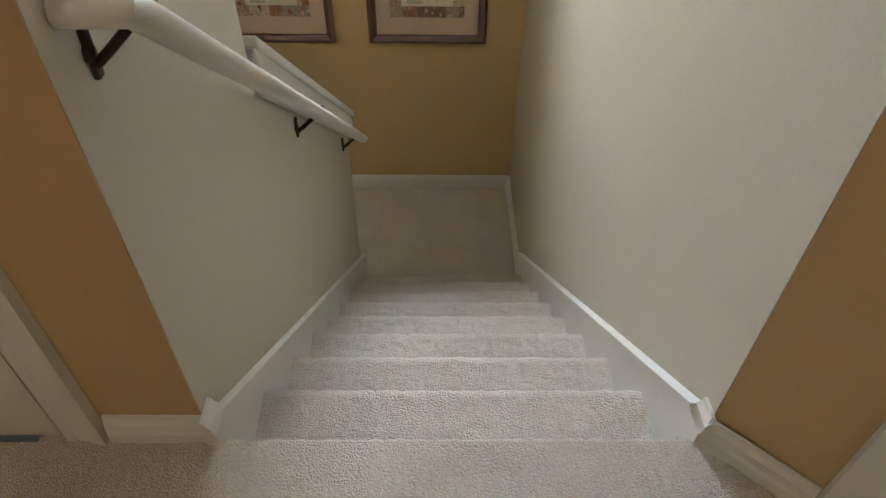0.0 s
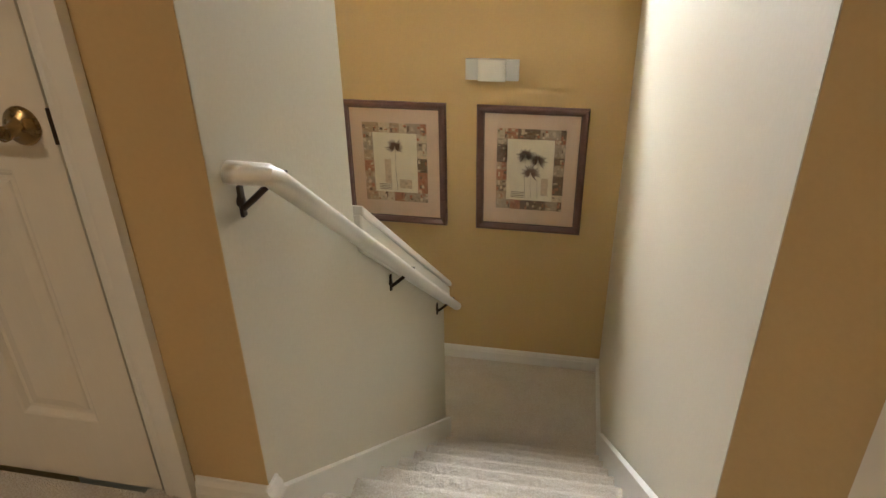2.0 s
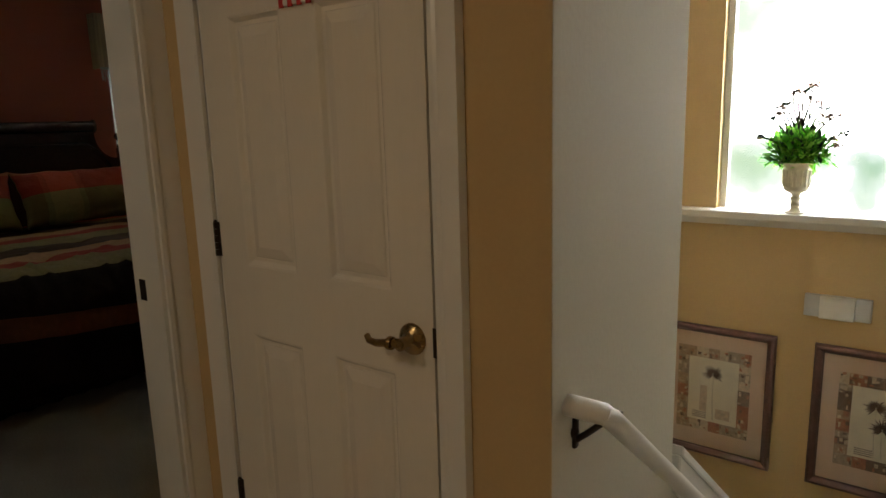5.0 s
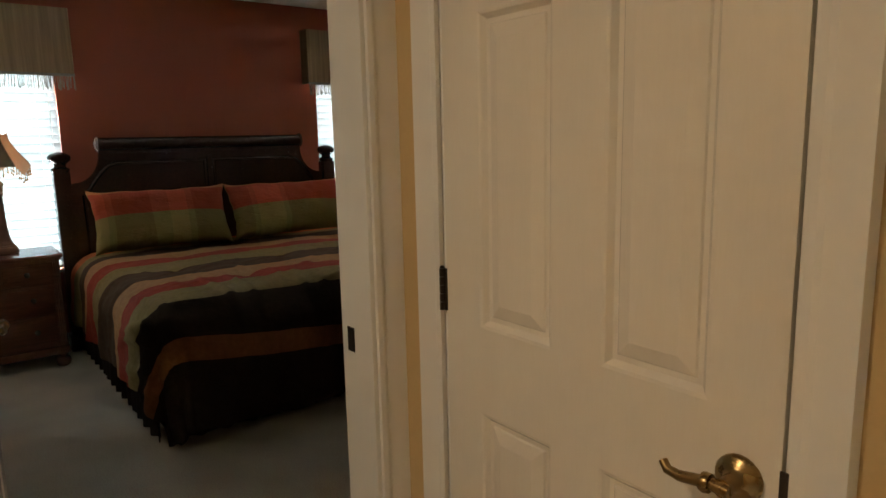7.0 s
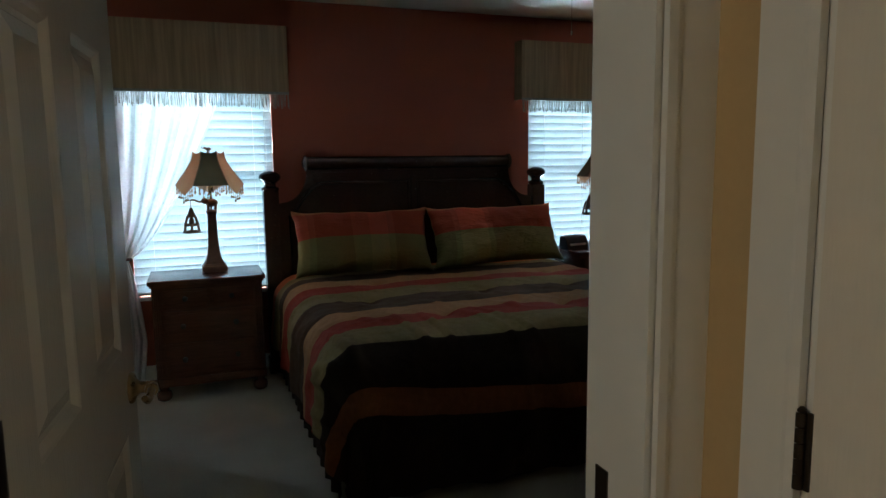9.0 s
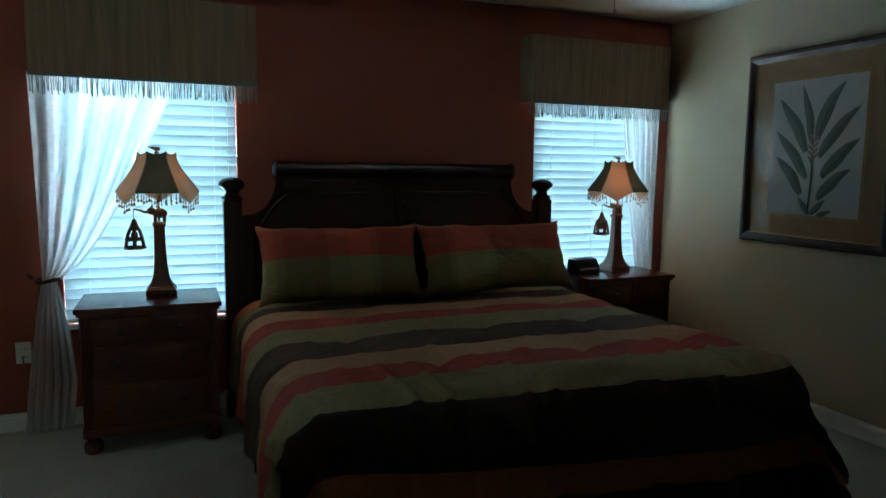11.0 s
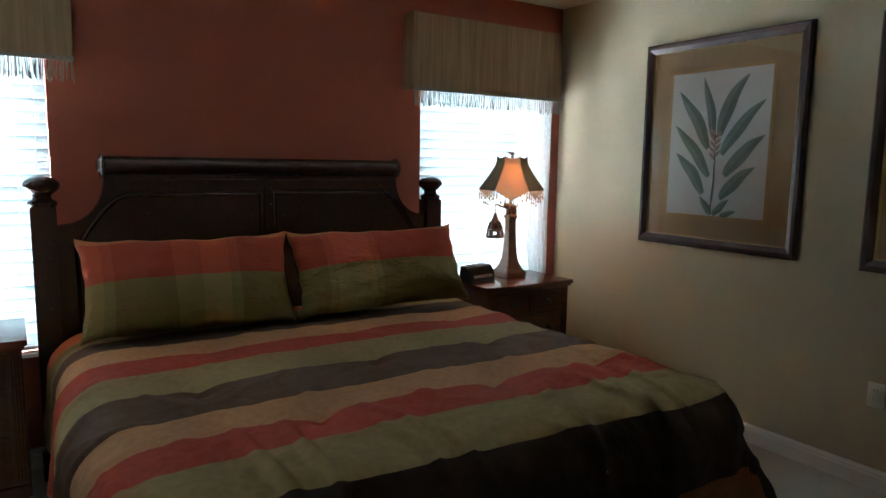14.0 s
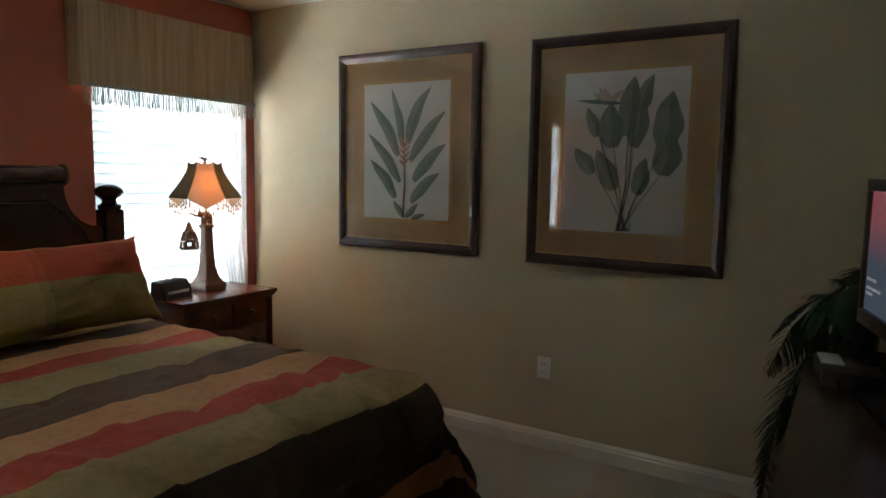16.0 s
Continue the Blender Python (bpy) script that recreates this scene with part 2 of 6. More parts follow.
def striped(name, bands, axis, rough=0.8, cross=0.0, relief=0.022):
    """Woven cloth with bands of colour along one axis of its UV map. bands: (start, colour)."""
    m = bpy.data.materials.new(name)
    m.use_nodes = True
    nt = m.node_tree
    b = nt.nodes["Principled BSDF"]
    b.inputs["Roughness"].default_value = rough
    b.inputs["Specular IOR Level"].default_value = 0.08
    uv, sep, ramp = nt.nodes.new("ShaderNodeUVMap"), nt.nodes.new("ShaderNodeSeparateXYZ"), nt.nodes.new("ShaderNodeValToRGB")
    uv.uv_map = "UVMap"
    wob, addw = nt.nodes.new("ShaderNodeTexNoise"), nt.nodes.new("ShaderNodeMath")
    wob.inputs["Scale"].default_value = 9
    addw.operation, addw.inputs[1].default_value = "MULTIPLY_ADD", 0.0012
    nt.links.new(uv.outputs[0], sep.inputs[0])
    nt.links.new(uv.outputs[0], wob.inputs["Vector"])
    nt.links.new(wob.outputs[0], addw.inputs[0])
    nt.links.new(sep.outputs[axis], addw.inputs[2])
    nt.links.new(addw.outputs[0], ramp.inputs[0])
    ramp.color_ramp.interpolation = "CONSTANT"
    els = ramp.color_ramp.elements
    els[0].position, els[0].color = bands[0][0], (*bands[0][1], 1)
    els[1].position, els[1].color = bands[1][0], (*bands[1][1], 1)
    for p, c in bands[2:]:
        e = els.new(p)
        e.color = (*c, 1)
    n = nt.nodes.new("ShaderNodeTexNoise")
    n.inputs["Scale"].default_value, n.inputs["Detail"].default_value = 140, 4
    mix = nt.nodes.new("ShaderNodeMix")
    mix.data_type, mix.blend_type, mix.inputs[0].default_value = "RGBA", "OVERLAY", 0.30
    nt.links.new(uv.outputs[0], n.inputs["Vector"])
    nt.links.new(ramp.outputs[0], mix.inputs[6])
    nt.links.new(n.outputs[0], mix.inputs[7])
    last = mix.outputs[2]
    if cross:
        w, r2 = nt.nodes.new("ShaderNodeTexNoise"), nt.nodes.new("ShaderNodeMix")
        mp = nt.nodes.new("ShaderNodeMapping")
        mp.inputs["Scale"].default_value = (7, 0.01, 1) if axis else (0.01, 7, 1)
        nt.links.new(uv.outputs[0], mp.inputs[0])
        nt.links.new(mp.outputs[0], w.inputs["Vector"])
        w.inputs["Scale"].default_value = 1.0
        r2.data_type, r2.blend_type, r2.inputs[0].default_value = "RGBA", "OVERLAY", cross
        hard = nt.nodes.new("ShaderNodeValToRGB")
        if cross > 0.5:
            hard.color_ramp.interpolation = "CONSTANT"
            mid = hard.color_ramp.elements.new(0.50)
            mid.color = (0.44, 0.50, 0.50, 1)
            w.inputs["Scale"].default_value, w.inputs["Detail"].default_value = 0.5, 0
        hard.color_ramp.elements[0].position, hard.color_ramp.elements[0].color = 0.42, (0.30, 0.27, 0.27, 1)
        hard.color_ramp.elements[-1].position, hard.color_ramp.elements[-1].color = 0.58, (0.66, 0.66, 0.62, 1)
        nt.links.new(w.outputs[0], hard.inputs[0])
        nt.links.new(last, r2.inputs[6])
        nt.links.new(hard.outputs[0], r2.inputs[7])
        last = r2.outputs[2]
    nt.links.new(last, b.inputs["Base Color"])
    w2, bp = nt.nodes.new("ShaderNodeTexNoise"), nt.nodes.new("ShaderNodeBump")
    w2.inputs["Scale"].default_value, w2.inputs["Detail"].default_value, w2.inputs["Distortion"].default_value = 14.0, 5, 1.2
    bp.inputs["Strength"].default_value, bp.inputs["Distance"].default_value = 0.75, relief
    nt.links.new(uv.outputs[0], w2.inputs["Vector"])
    nt.links.new(w2.outputs[0], bp.inputs["Height"])
    nt.links.new(bp.outputs[0], b.inputs["Normal"])
    return m


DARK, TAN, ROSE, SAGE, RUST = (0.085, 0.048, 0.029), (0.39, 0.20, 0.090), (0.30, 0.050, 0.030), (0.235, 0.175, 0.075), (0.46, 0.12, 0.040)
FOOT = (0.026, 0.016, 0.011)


# ---- mesh helpers ----
def part(name, bm, mat, parent=None, label="", smooth=None, recalc=True):
    """Links a bmesh as one mesh object, under a thing or on its own."""
    if recalc:
        bmesh.ops.recalc_face_normals(bm, faces=bm.faces)
    me = bpy.data.meshes.new(name)
    bm.to_mesh(me)
    bm.free()
    for one in (mat if isinstance(mat, (list, tuple)) else [mat]):
        me.materials.append(one)
    if smooth is not None:
        me.shade_smooth() if smooth >= 180 else me.set_sharp_from_angle(angle=radians(smooth))
        if smooth < 180:
            for p in me.polygons:
                p.use_smooth = True
            me.set_sharp_from_angle(angle=radians(smooth))
    ob = new(name, me)
    if parent:
        ob.parent = parent
    if label:
        ob["label"] = label
    return ob


def thing(name, label, category, at=(0, 0, 0), rz=0, group="", kind=""):
    ob = new(name)
    ob.matrix_basis = pose(*at, 0, 0, rz)
    ob.empty_display_size = 0.1
    return tagged(ob, label, category, group, kind)


def box(bm, x0, x1, y0, y1, z0, z1, bevel=0.0, m=None, mat=0):
    r = bmesh.ops.create_cube(bm, size=1)
    vs = r["verts"]
    for v in vs:
        v.co = Vector((x0 + (v.co.x + 0.5) * (x1 - x0), y0 + (v.co.y + 0.5) * (y1 - y0), z0 + (v.co.z + 0.5) * (z1 - z0)))
    if mat:
        for f in {f for v in vs for f in v.link_faces}:
            f.material_index = mat
    if bevel:
        e = list({e for v in vs for e in v.link_edges})
        r2 = bmesh.ops.bevel(bm, geom=e, offset=bevel, segments=2, affect="EDGES", profile=0.6)
        vs = list({v for f in r2["faces"] for v in f.verts} | {v for v in vs if v.is_valid})
    if m:
        bmesh.ops.transform(bm, matrix=m, verts=vs)
    return vs


def boxes(*rows, bevel=0.0):
    bm = bmesh.new()
    for r in rows:
        box(bm, *r, bevel=bevel)
    return bm


def lathe(bm, rows, steps=20, centre=(0, 0), m=None, square=False):
    """A body turned round z: rows of (radius, z)."""
    rings = []
    made = []
    for r, z in rows:
        ring = []
        for i in range(steps):
            a = 2 * math.pi * (i + 0.5) / steps
            k = 1 / max(abs(math.cos(a)), abs(math.sin(a))) if square else 1
            ring.append(bm.verts.new((centre[0] + r * k * math.cos(a), centre[1] + r * k * math.sin(a), z)))
        rings.append(ring)
        made += ring
    for a, b in zip(rings, rings[1:]):
        for i in range(steps):
            bm.faces.new((a[i], a[(i + 1) % steps], b[(i + 1) % steps], b[i]))
    bm.faces.new(rings[0][::-1])
    bm.faces.new(rings[-1])
    if m:
        bmesh.ops.transform(bm, matrix=m, verts=made)
    return made


def tube(bm, pts, radius, steps=8, taper=None, flat=1.0):
    """A rod along points, with closed ends."""
    pts = [Vector(p) for p in pts]
    rings = []
    up = Vector((0, 0, 1))
    for i, p in enumerate(pts):
        d = (pts[min(i + 1, len(pts) - 1)] - pts[max(i - 1, 0)]).normalized()
        side = d.cross(up)
        side = side.normalized() if side.length > 1e-4 else Vector((1, 0, 0))
        nrm = side.cross(d).normalized()
        r = radius if taper is None else radius + (taper - radius) * i / (len(pts) - 1)
        rings.append([bm.verts.new(p + side * r * math.cos(2 * math.pi * k / steps) + nrm * r * flat * math.sin(2 * math.pi * k / steps)) for k in range(steps)])
    for a, b in zip(rings, rings[1:]):
        for k in range(steps):
            bm.faces.new((a[k], a[(k + 1) % steps], b[(k + 1) % steps], b[k]))
    bm.faces.new(rings[0][::-1])
    bm.faces.new(rings[-1])


def prism(bm, outline, axis, a, b):
    """An outline of (u, v) drawn out along x, y or z from a to b."""
    def put(u, v, w):
        return {"x": (w, u, v), "y": (u, w, v), "z": (u, v, w)}[axis]
    p = [bm.verts.new(put(u, v, a)) for u, v in outline]
    q = [bm.verts.new(put(u, v, b)) for u, v in outline]
    n = len(p)
    bm.faces.new(p)
    bm.faces.new(q[::-1])
    for i in range(n):
        bm.faces.new((p[i], q[i], q[(i + 1) % n], p[(i + 1) % n]))
    return p + q


def blob(bm, centre, size, steps=10):
    r = bmesh.ops.create_uvsphere(bm, u_segments=steps, v_segments=max(5, steps // 2 + 1), radius=1)
    for v in r["verts"]:
        v.co = Vector((centre[0] + v.co.x * size[0], centre[1] + v.co.y * size[1], centre[2] + v.co.z * size[2]))


def structure(name, bm, mat, label, category="wall", smooth=None):
    return tagged(part(name, bm, mat, smooth=smooth), label, category, kind="structure")

# ---- the shell: hall, stairwell, bedroom ----
CEIL = 2.46
FLOOR, RISE, RUN, LAND = 0.06, 0.1927, 0.232, -1.674
W = 0.89


def wall_x(name, x0, x1, y0, y1, z0, z1, holes, mat, label):
    """A wall that runs along y, with openings (y0, y1, z0, z1) through it."""
    bm = bmesh.new()
    at = y0
    for a, b, lo, hi in sorted(holes):
        box(bm, x0, x1, at, a, z0, z1)
        if lo > z0:
            box(bm, x0, x1, a, b, z0, lo)
        if hi < z1:
            box(bm, x0, x1, a, b, hi, z1)
        at = b
    box(bm, x0, x1, at, y1, z0, z1)
    return structure(name, bm, mat, label)


def wall_y(name, y0, y1, x0, x1, z0, z1, holes, mat, label):
    bm = bmesh.new()
    at = x0
    for a, b, lo, hi in sorted(holes):
        box(bm, at, a, y0, y1, z0, z1)
        if lo > z0:
            box(bm, a, b, y0, y1, z0, lo)
        if hi < z1:
            box(bm, a, b, y0, y1, hi, z1)
        at = b
    box(bm, at, x1, y0, y1, z0, z1)
    return structure(name, bm, mat, label)


# hall and stairwell
structure("floor_hall", boxes((-1.15, 1.9, -2.5, -0.012, -0.2, FLOOR)), stair_carpet, "beige cut-pile carpet on the upstairs hall floor", "floor")
wall_y("wall_closet", 0, 0.11, -1.15, -0.001, -0.2, CEIL, [(-0.985, -0.245, -0.2, 2.04)], tan_paint, "tan painted hall wall around the closet door")
wall_y("wall_closet_back", 0.58, 0.68, -1.15, -0.12, LAND - 1.2, CEIL, [], cream_paint, "plain cream wall behind the closet")
bm = bmesh.new()
box(bm, -0.12, 0, 0.003, 0.68, LAND, CEIL)
prism(bm, [(0.68, LAND), (1.93, LAND), (1.93, -0.56), (0.68, 0.44)], "x", -0.12, 0)
structure("wall_stair_inner", bm, cream_paint, "cream painted stair wall stepping down to a sloped half wall")
wall_x("wall_stair_outer", W, W + 0.12, 0.0, 2.83, LAND - 0.2, CEIL, [], cream_paint, "cream painted wall beside the stairs")
wall_y("wall_stair_far", 2.83, 2.97, -1.15, W + 0.12, LAND - 1.2, CEIL + 0.3, [(-0.5, 0.385, 0.80, 2.25)], tan_paint, "tan painted stairwell wall with a bright window")
bm = bmesh.new()
box(bm, 0, 1.35, -0.1, 0, -0.2, CEIL)
bmesh.ops.transform(bm, matrix=pose(W, 0.002, 0, 0, 0, -45) @ Matrix.Scale(-1, 4, (0, 1, 0)), verts=bm.verts)
structure("wall_angled", bm, tan_paint, "tan painted angled hall wall beside the stair head")
wall_x("wall_hall_east", 1.84, 1.96, -2.5, -0.93, -0.2, CEIL, [], tan_paint, "plain tan wall at the end of the hall")
wall_y("wall_hall_south", -2.5, -2.38, -1.15, 1.84, -0.2, CEIL, [], tan_paint, "plain tan hall wall")
wall_x("wall_bedroom_door", -1.28, -1.15, -3.3, 2.83, LAND - 1.2, CEIL, [(-0.885, -0.062, 0.0, 2.05)], [tan_paint], "painted wall between hall and bedroom with an open doorway")
structure("ceiling_hall", boxes((-1.28, 2.0, -2.5, 3.0, CEIL, CEIL + 0.12)), ceiling_paint, "white textured ceiling over hall and stairs", "ceiling")

# bedroom
wall_x("wall_red", -5.22, -5.08, -3.3, 3.06, -0.1, CEIL, [(-1.0, -0.10, 0.55, 2.0), (1.82, 2.78, 0.55, 2.0), (-2.74, -2.22, 0.7, 2.12)], red_paint, "dark red painted bedroom wall with two windows")
wall_y("wall_art", 2.93, 3.06, -5.08, -1.28, -0.1, CEIL, [], sand_paint, "sand cream bedroom wall hung with two framed prints")
wall_y("wall_bedroom_south", -1.24, -1.12, -4.02, -1.28, -0.1, CEIL, [(-3.95, -3.19, -0.1, 2.05)], sand_paint, "sand cream bedroom wall with a white door")
wall_y("wall_passage_south", -3.3, -3.18, -5.08, -1.28, -0.1, CEIL, [], sand_paint, "plain sand wall at the end of the passage")
structure("wall_bedroom_lining", boxes((-1.292, -1.281, -0.062 + 0.075, 2.93, 0, CEIL), (-1.292, -1.281, -1.12, -0.96, 0, CEIL)), sand_paint, "sand cream bedroom side of the door wall")
structure("floor_bedroom", boxes((-5.08, -1.281, -3.18, 2.93, -0.2, 0)), bed_carpet, "pale beige wall-to-wall bedroom carpet", "floor")
structure("ceiling_bedroom", boxes((-5.22, -1.285, -3.3, 3.06, CEIL, CEIL + 0.12)), ceiling_paint, "white textured bedroom ceiling", "ceiling")

# stairs: carpeted treads with soft rounded nosings
stairs = thing("staircase", "beige carpeted stairs going down to a landing", "stairs", kind="structure")


bm = bmesh.new()
prism(bm, [(-1.2805, -0.2), (-1.1505, -0.2), (-1.1505, FLOOR), (-1.2805, 0.0)], "y", -0.868, -0.079)
structure("floor_threshold", bm, stair_carpet, "beige carpet ramping through the bedroom doorway", "floor")
Y0 = 0.004


def pile(bm, outline, x0, x1, cell=0.0065, rise=0.0046):
    """Cut pile over an outline of (y, z) drawn out along x: fine tufts that stand off the surface."""
    pts = [Vector((0, *p)) for p in outline]
    line = []
    for a, b in zip(pts, pts[1:]):
        n = max(1, round((b - a).length / cell))
        line += [a.lerp(b, k / n) for k in range(n)]
    line.append(pts[-1])
    cols = round((x1 - x0) / cell)
    grid = []
    for k, c in enumerate(line):
        d = (line[min(k + 1, len(line) - 1)] - line[max(k - 1, 0)]).normalized()
        up = Vector((0, -d.z, d.y))
        row = []
        for i in range(cols + 1):
            x = x0 + (x1 - x0) * i / cols
            tuft = noise.noise(Vector((x * 95, c.y * 95, c.z * 95))) + 0.6 * noise.noise(Vector((x * 34, c.y * 34, c.z * 34)))
            row.append(bm.verts.new(c + up * rise * tuft + Vector((x, 0, 0))))
        grid.append(row)
    for a, b in zip(grid, grid[1:]):
        for i in range(cols):
            bm.faces.new((a[i], a[i + 1], b[i + 1], b[i]))


for k in range(0, 9):
    bm = bmesh.new()
    y, z = Y0 + RUN * k, FLOOR - RISE * k
    r = 0.030
    back = y - RUN - 0.02 if k else -0.06
    x0, x1 = (0.021, W - 0.021) if k else (0.001, W - 0.001)
    crown = [(back, z - (0.016 if k else 0.0)), (y - 0.090, z - 0.004), (y - r, z)] + [(y - r + r * math.sin(a), z - r + r * math.cos(a)) for a in [j * math.pi / 6 for j in range(1, 7)]]
    pile(bm, crown, x0, x1)
    prism(bm, [(back, z - 0.024), (y - 0.034, z - 0.012), (y - 0.012, z - 0.034), (y - 0.026, z - 2 * r), (y - 0.026, z - RISE - 0.03), (back, z - RISE - 0.03)], "x", x0, x1)
    st = part("step", bm, stair_carpet, stairs, smooth=60, recalc=False)
bm = bmesh.new()
pile(bm, [(-1.1, FLOOR + 0.003), (-0.055, FLOOR + 0.003)], -0.30, W + 0.13)
pile(bm, [(-0.055, FLOOR + 0.003), (-0.001, FLOOR + 0.003)], -0.30, -0.001)
hall_pile = structure("floor_hall_pile", bm, stair_carpet, "beige cut-pile carpet at the stair head", "floor", smooth=60)
structure("floor_landing", boxes((-1.15, W, 1.86, 2.83, LAND - 0.15, LAND)), stair_carpet, "beige carpeted stair landing", "floor")
for k in range(1, 5):
    part("step", boxes((-1.15, -0.12, 1.86 - RUN * k, 1.90 - RUN * (k - 1), LAND - RISE * (k + 1), LAND - RISE * k)), stair_carpet, stairs)


def skirt(name, x0, x1):
    lift = 0.102 if x0 < 0.4 else 0.120
    bm = bmesh.new()
    a, b = 0.035, 1.991
    s = 0.8017
    prism(bm, [(a, 0.0 + lift - 0.02), (a, -0.45), (b, -s * (b - a) - 0.45), (b, -s * (b - a) + lift - 0.02)], "x", x0, x1)
    structure(name, bm, trim_paint, "white painted sloping stair skirting board", "skirting")
    bm = bmesh.new()
    w = 0.006 if x0 < 0.4 else -0.006
    prism(bm, [(a, lift - 0.02), (b, -s * (b - a) + lift - 0.02), (b, -s * (b - a) + lift - 0.009), (a, lift - 0.009)], "x", min(x0, x0 + w) if x0 < 0.4 else x0 + w, x1 if x0 < 0.4 else x1)
    structure(name + "_bead", bm, trim_paint, "white bead along the stair skirting", "skirting")


skirt("baseboard_skirt_inner", 0.002, 0.021)
skirt("baseboard_skirt_outer", W - 0.021, W - 0.002)


def moulding(name, p, q, normal, height=0.13, thick=0.016, z=0.0, label="white painted baseboard"):
    """Baseboard from p to q on the floor, standing off a wall towards normal."""
    p, q, n = Vector((*p, 0)), Vector((*q, 0)), Vector((*normal, 0)).normalized()
    outline = [(0, 0), (thick, 0), (thick, height * 0.68), (thick * 0.78, height * 0.74), (thick * 0.72, height * 0.86), (thick * 0.36, height * 0.94), (thick * 0.3, height), (0, height)]
    bm = bmesh.new()
    a = [bm.verts.new(p + n * u + Vector((0, 0, z + v))) for u, v in outline]
    b = [bm.verts.new(q + n * u + Vector((0, 0, z + v))) for u, v in outline]
    bm.faces.new(a)
    bm.faces.new(b[::-1])
    for i in range(len(a)):
        bm.faces.new((a[i], b[i], b[(i + 1) % len(a)], a[(i + 1) % len(a)]))
    structure(name, bm, trim_paint, label, "baseboard")


S = math.sqrt(0.5)
moulding("baseboard_pier", (-0.17, 0), (0.0, 0), (0, -1))
moulding("baseboard_pier_return", (0, -0.019), (0, 0.036), (1, 0), thick=0.022)
moulding("baseboard_angled", (W - 0.006, -0.006), (W + 0.19 * S, -0.19 * S), (-S, -S))
moulding("baseboard_outer_return", (W, -0.015), (W, 0.036), (-1, 0), thick=0.022)
moulding("baseboard_landing_far", (-1.15, 2.83), (W, 2.83), (0, -1), z=LAND, height=0.10)
moulding("baseboard_landing_side", (W, 1.94), (W, 2.83), (-1, 0), z=LAND, height=0.10)
moulding("baseboard_landing_inner", (-0.12, 1.93), (0.0, 1.93), (0, 1), z=LAND, height=0.10)
moulding("baseboard_hall_west", (-1.15, -2.38), (-1.15, -0.96), (1, 0))
moulding("baseboard_art", (-5.08, 2.93), (-1.292, 2.93), (0, -1), height=0.095)
moulding("baseboard_red", (-5.08, -3.18), (-5.08, 2.93), (1, 0), height=0.095)
moulding("baseboard_south", (-4.02, -1.12), (-4.0, -1.12), (0, 1), height=0.095)
moulding("baseboard_lining", (-1.292, 0.0), (-1.292, 2.93), (-1, 0), height=0.095)


# sloped white cap on the half wall
bm = bmesh.new()
yA, yB, zA = 0.682, 2.0, 0.455
zB = zA - 0.785 * (yB - yA)
prism(bm, [(yA, zA), (yB, zB), (yB, zB + 0.03), (yA, zA + 0.03)], "x", -0.155, 0.03)
prism(bm, [(yA, zA - 0.05), (yB - 0.03, zB - 0.03), (yB - 0.03, zB - 0.001), (yA, zA - 0.001)], "x", -0.138, 0.014)
prism(bm, [(yA, zA + 0.002), (yB - 0.012, zB + 0.002), (yB - 0.012, zB - 0.115), (yA, zA - 0.115)], "x", 0.0015, 0.022)
bmesh.ops.bevel(bm, geom=[e for e in bm.edges], offset=0.004, segments=1, affect="EDGES")
structure("trim_half_wall_cap", bm, trim_paint, "white painted sloping cap on the half wall", "trim")

# handrail with brackets
rail = thing("handrail", "white painted wooden handrail on dark bronze brackets", "handrail")
bm = bmesh.new()
R = 0.0205
prof = [(R * 1.15 * math.cos(a), R * math.sin(a)) for a in [2 * math.pi * k / 24 for k in range(24)]]


def sweep(bm, centre, sides):
    """The rail's oval drawn along points; sides: the oval's width direction at each point."""
    rings = []
    for i, (c, sd) in enumerate(zip(centre, sides)):
        c, sd = Vector(c), Vector(sd).normalized()
        d = (Vector(centre[min(i + 1, len(centre) - 1)]) - Vector(centre[max(i - 1, 0)])).normalized()
        nrm = sd.cross(d).normalized()
        rings.append([bm.verts.new(c + sd * u + nrm * v) for u, v in prof])
    for a, b in zip(rings, rings[1:]):
        for i in range(24):
            bm.faces.new((a[i], a[(i + 1) % 24], b[(i + 1) % 24], b[i]))
    bm.faces.new(rings[0])
    bm.faces.new(rings[-1][::-1])


sweep(bm, [(0.001, 0.062, 0.828), (0.040, 0.062, 0.828), (0.0715, 0.070, 0.824), (0.0725, 0.095, 0.806), (0.073, 1.895, -0.628), (0.073, 1.905, -0.636)],
      [(0, 1, 0), (0, 1, 0), (-0.7, 1, 0), (-1, 0, 0), (-1, 0, 0), (-1, 0, 0)])
part("rail", bm, rail_paint, rail, smooth=50)


def bracket(y, z):
    bm = bmesh.new()
    lathe(bm, [(0.003, 0), (0.013, 0.001), (0.012, 0.006), (0.006, 0.010)], 12, m=Matrix.Translation((0.001, y, z)) @ pose(0, 0, 0, 0, 90, 0))
    box(bm, 0.002, 0.010, y - 0.008, y + 0.008, z - 0.032, z + 0.030, 0.003)
    tube(bm, [(0.007, y, z - 0.016), (0.028, y, z + 0.002), (0.054, y + 0.004, z + 0.026), (0.069, y + 0.008, z + 0.046), (0.073, y + 0.008, z + 0.062)], 0.0064, 8)
    box(bm, 0.061, 0.085, y - 0.026, y + 0.040, z + 0.050, z + 0.060, 0.003, m=Matrix.Translation((0.066, y, z + 0.055)) @ Matrix.Rotation(-0.30, 4, "X") @ Matrix.Translation((-0.066, -y, -z - 0.055)))
    part("bracket", bm, bronze, rail, "dark bronze bracket", smooth=50)


bracket(0.085, 0.765)
bracket(0.985, 0.052)
bracket(1.74, -0.55)


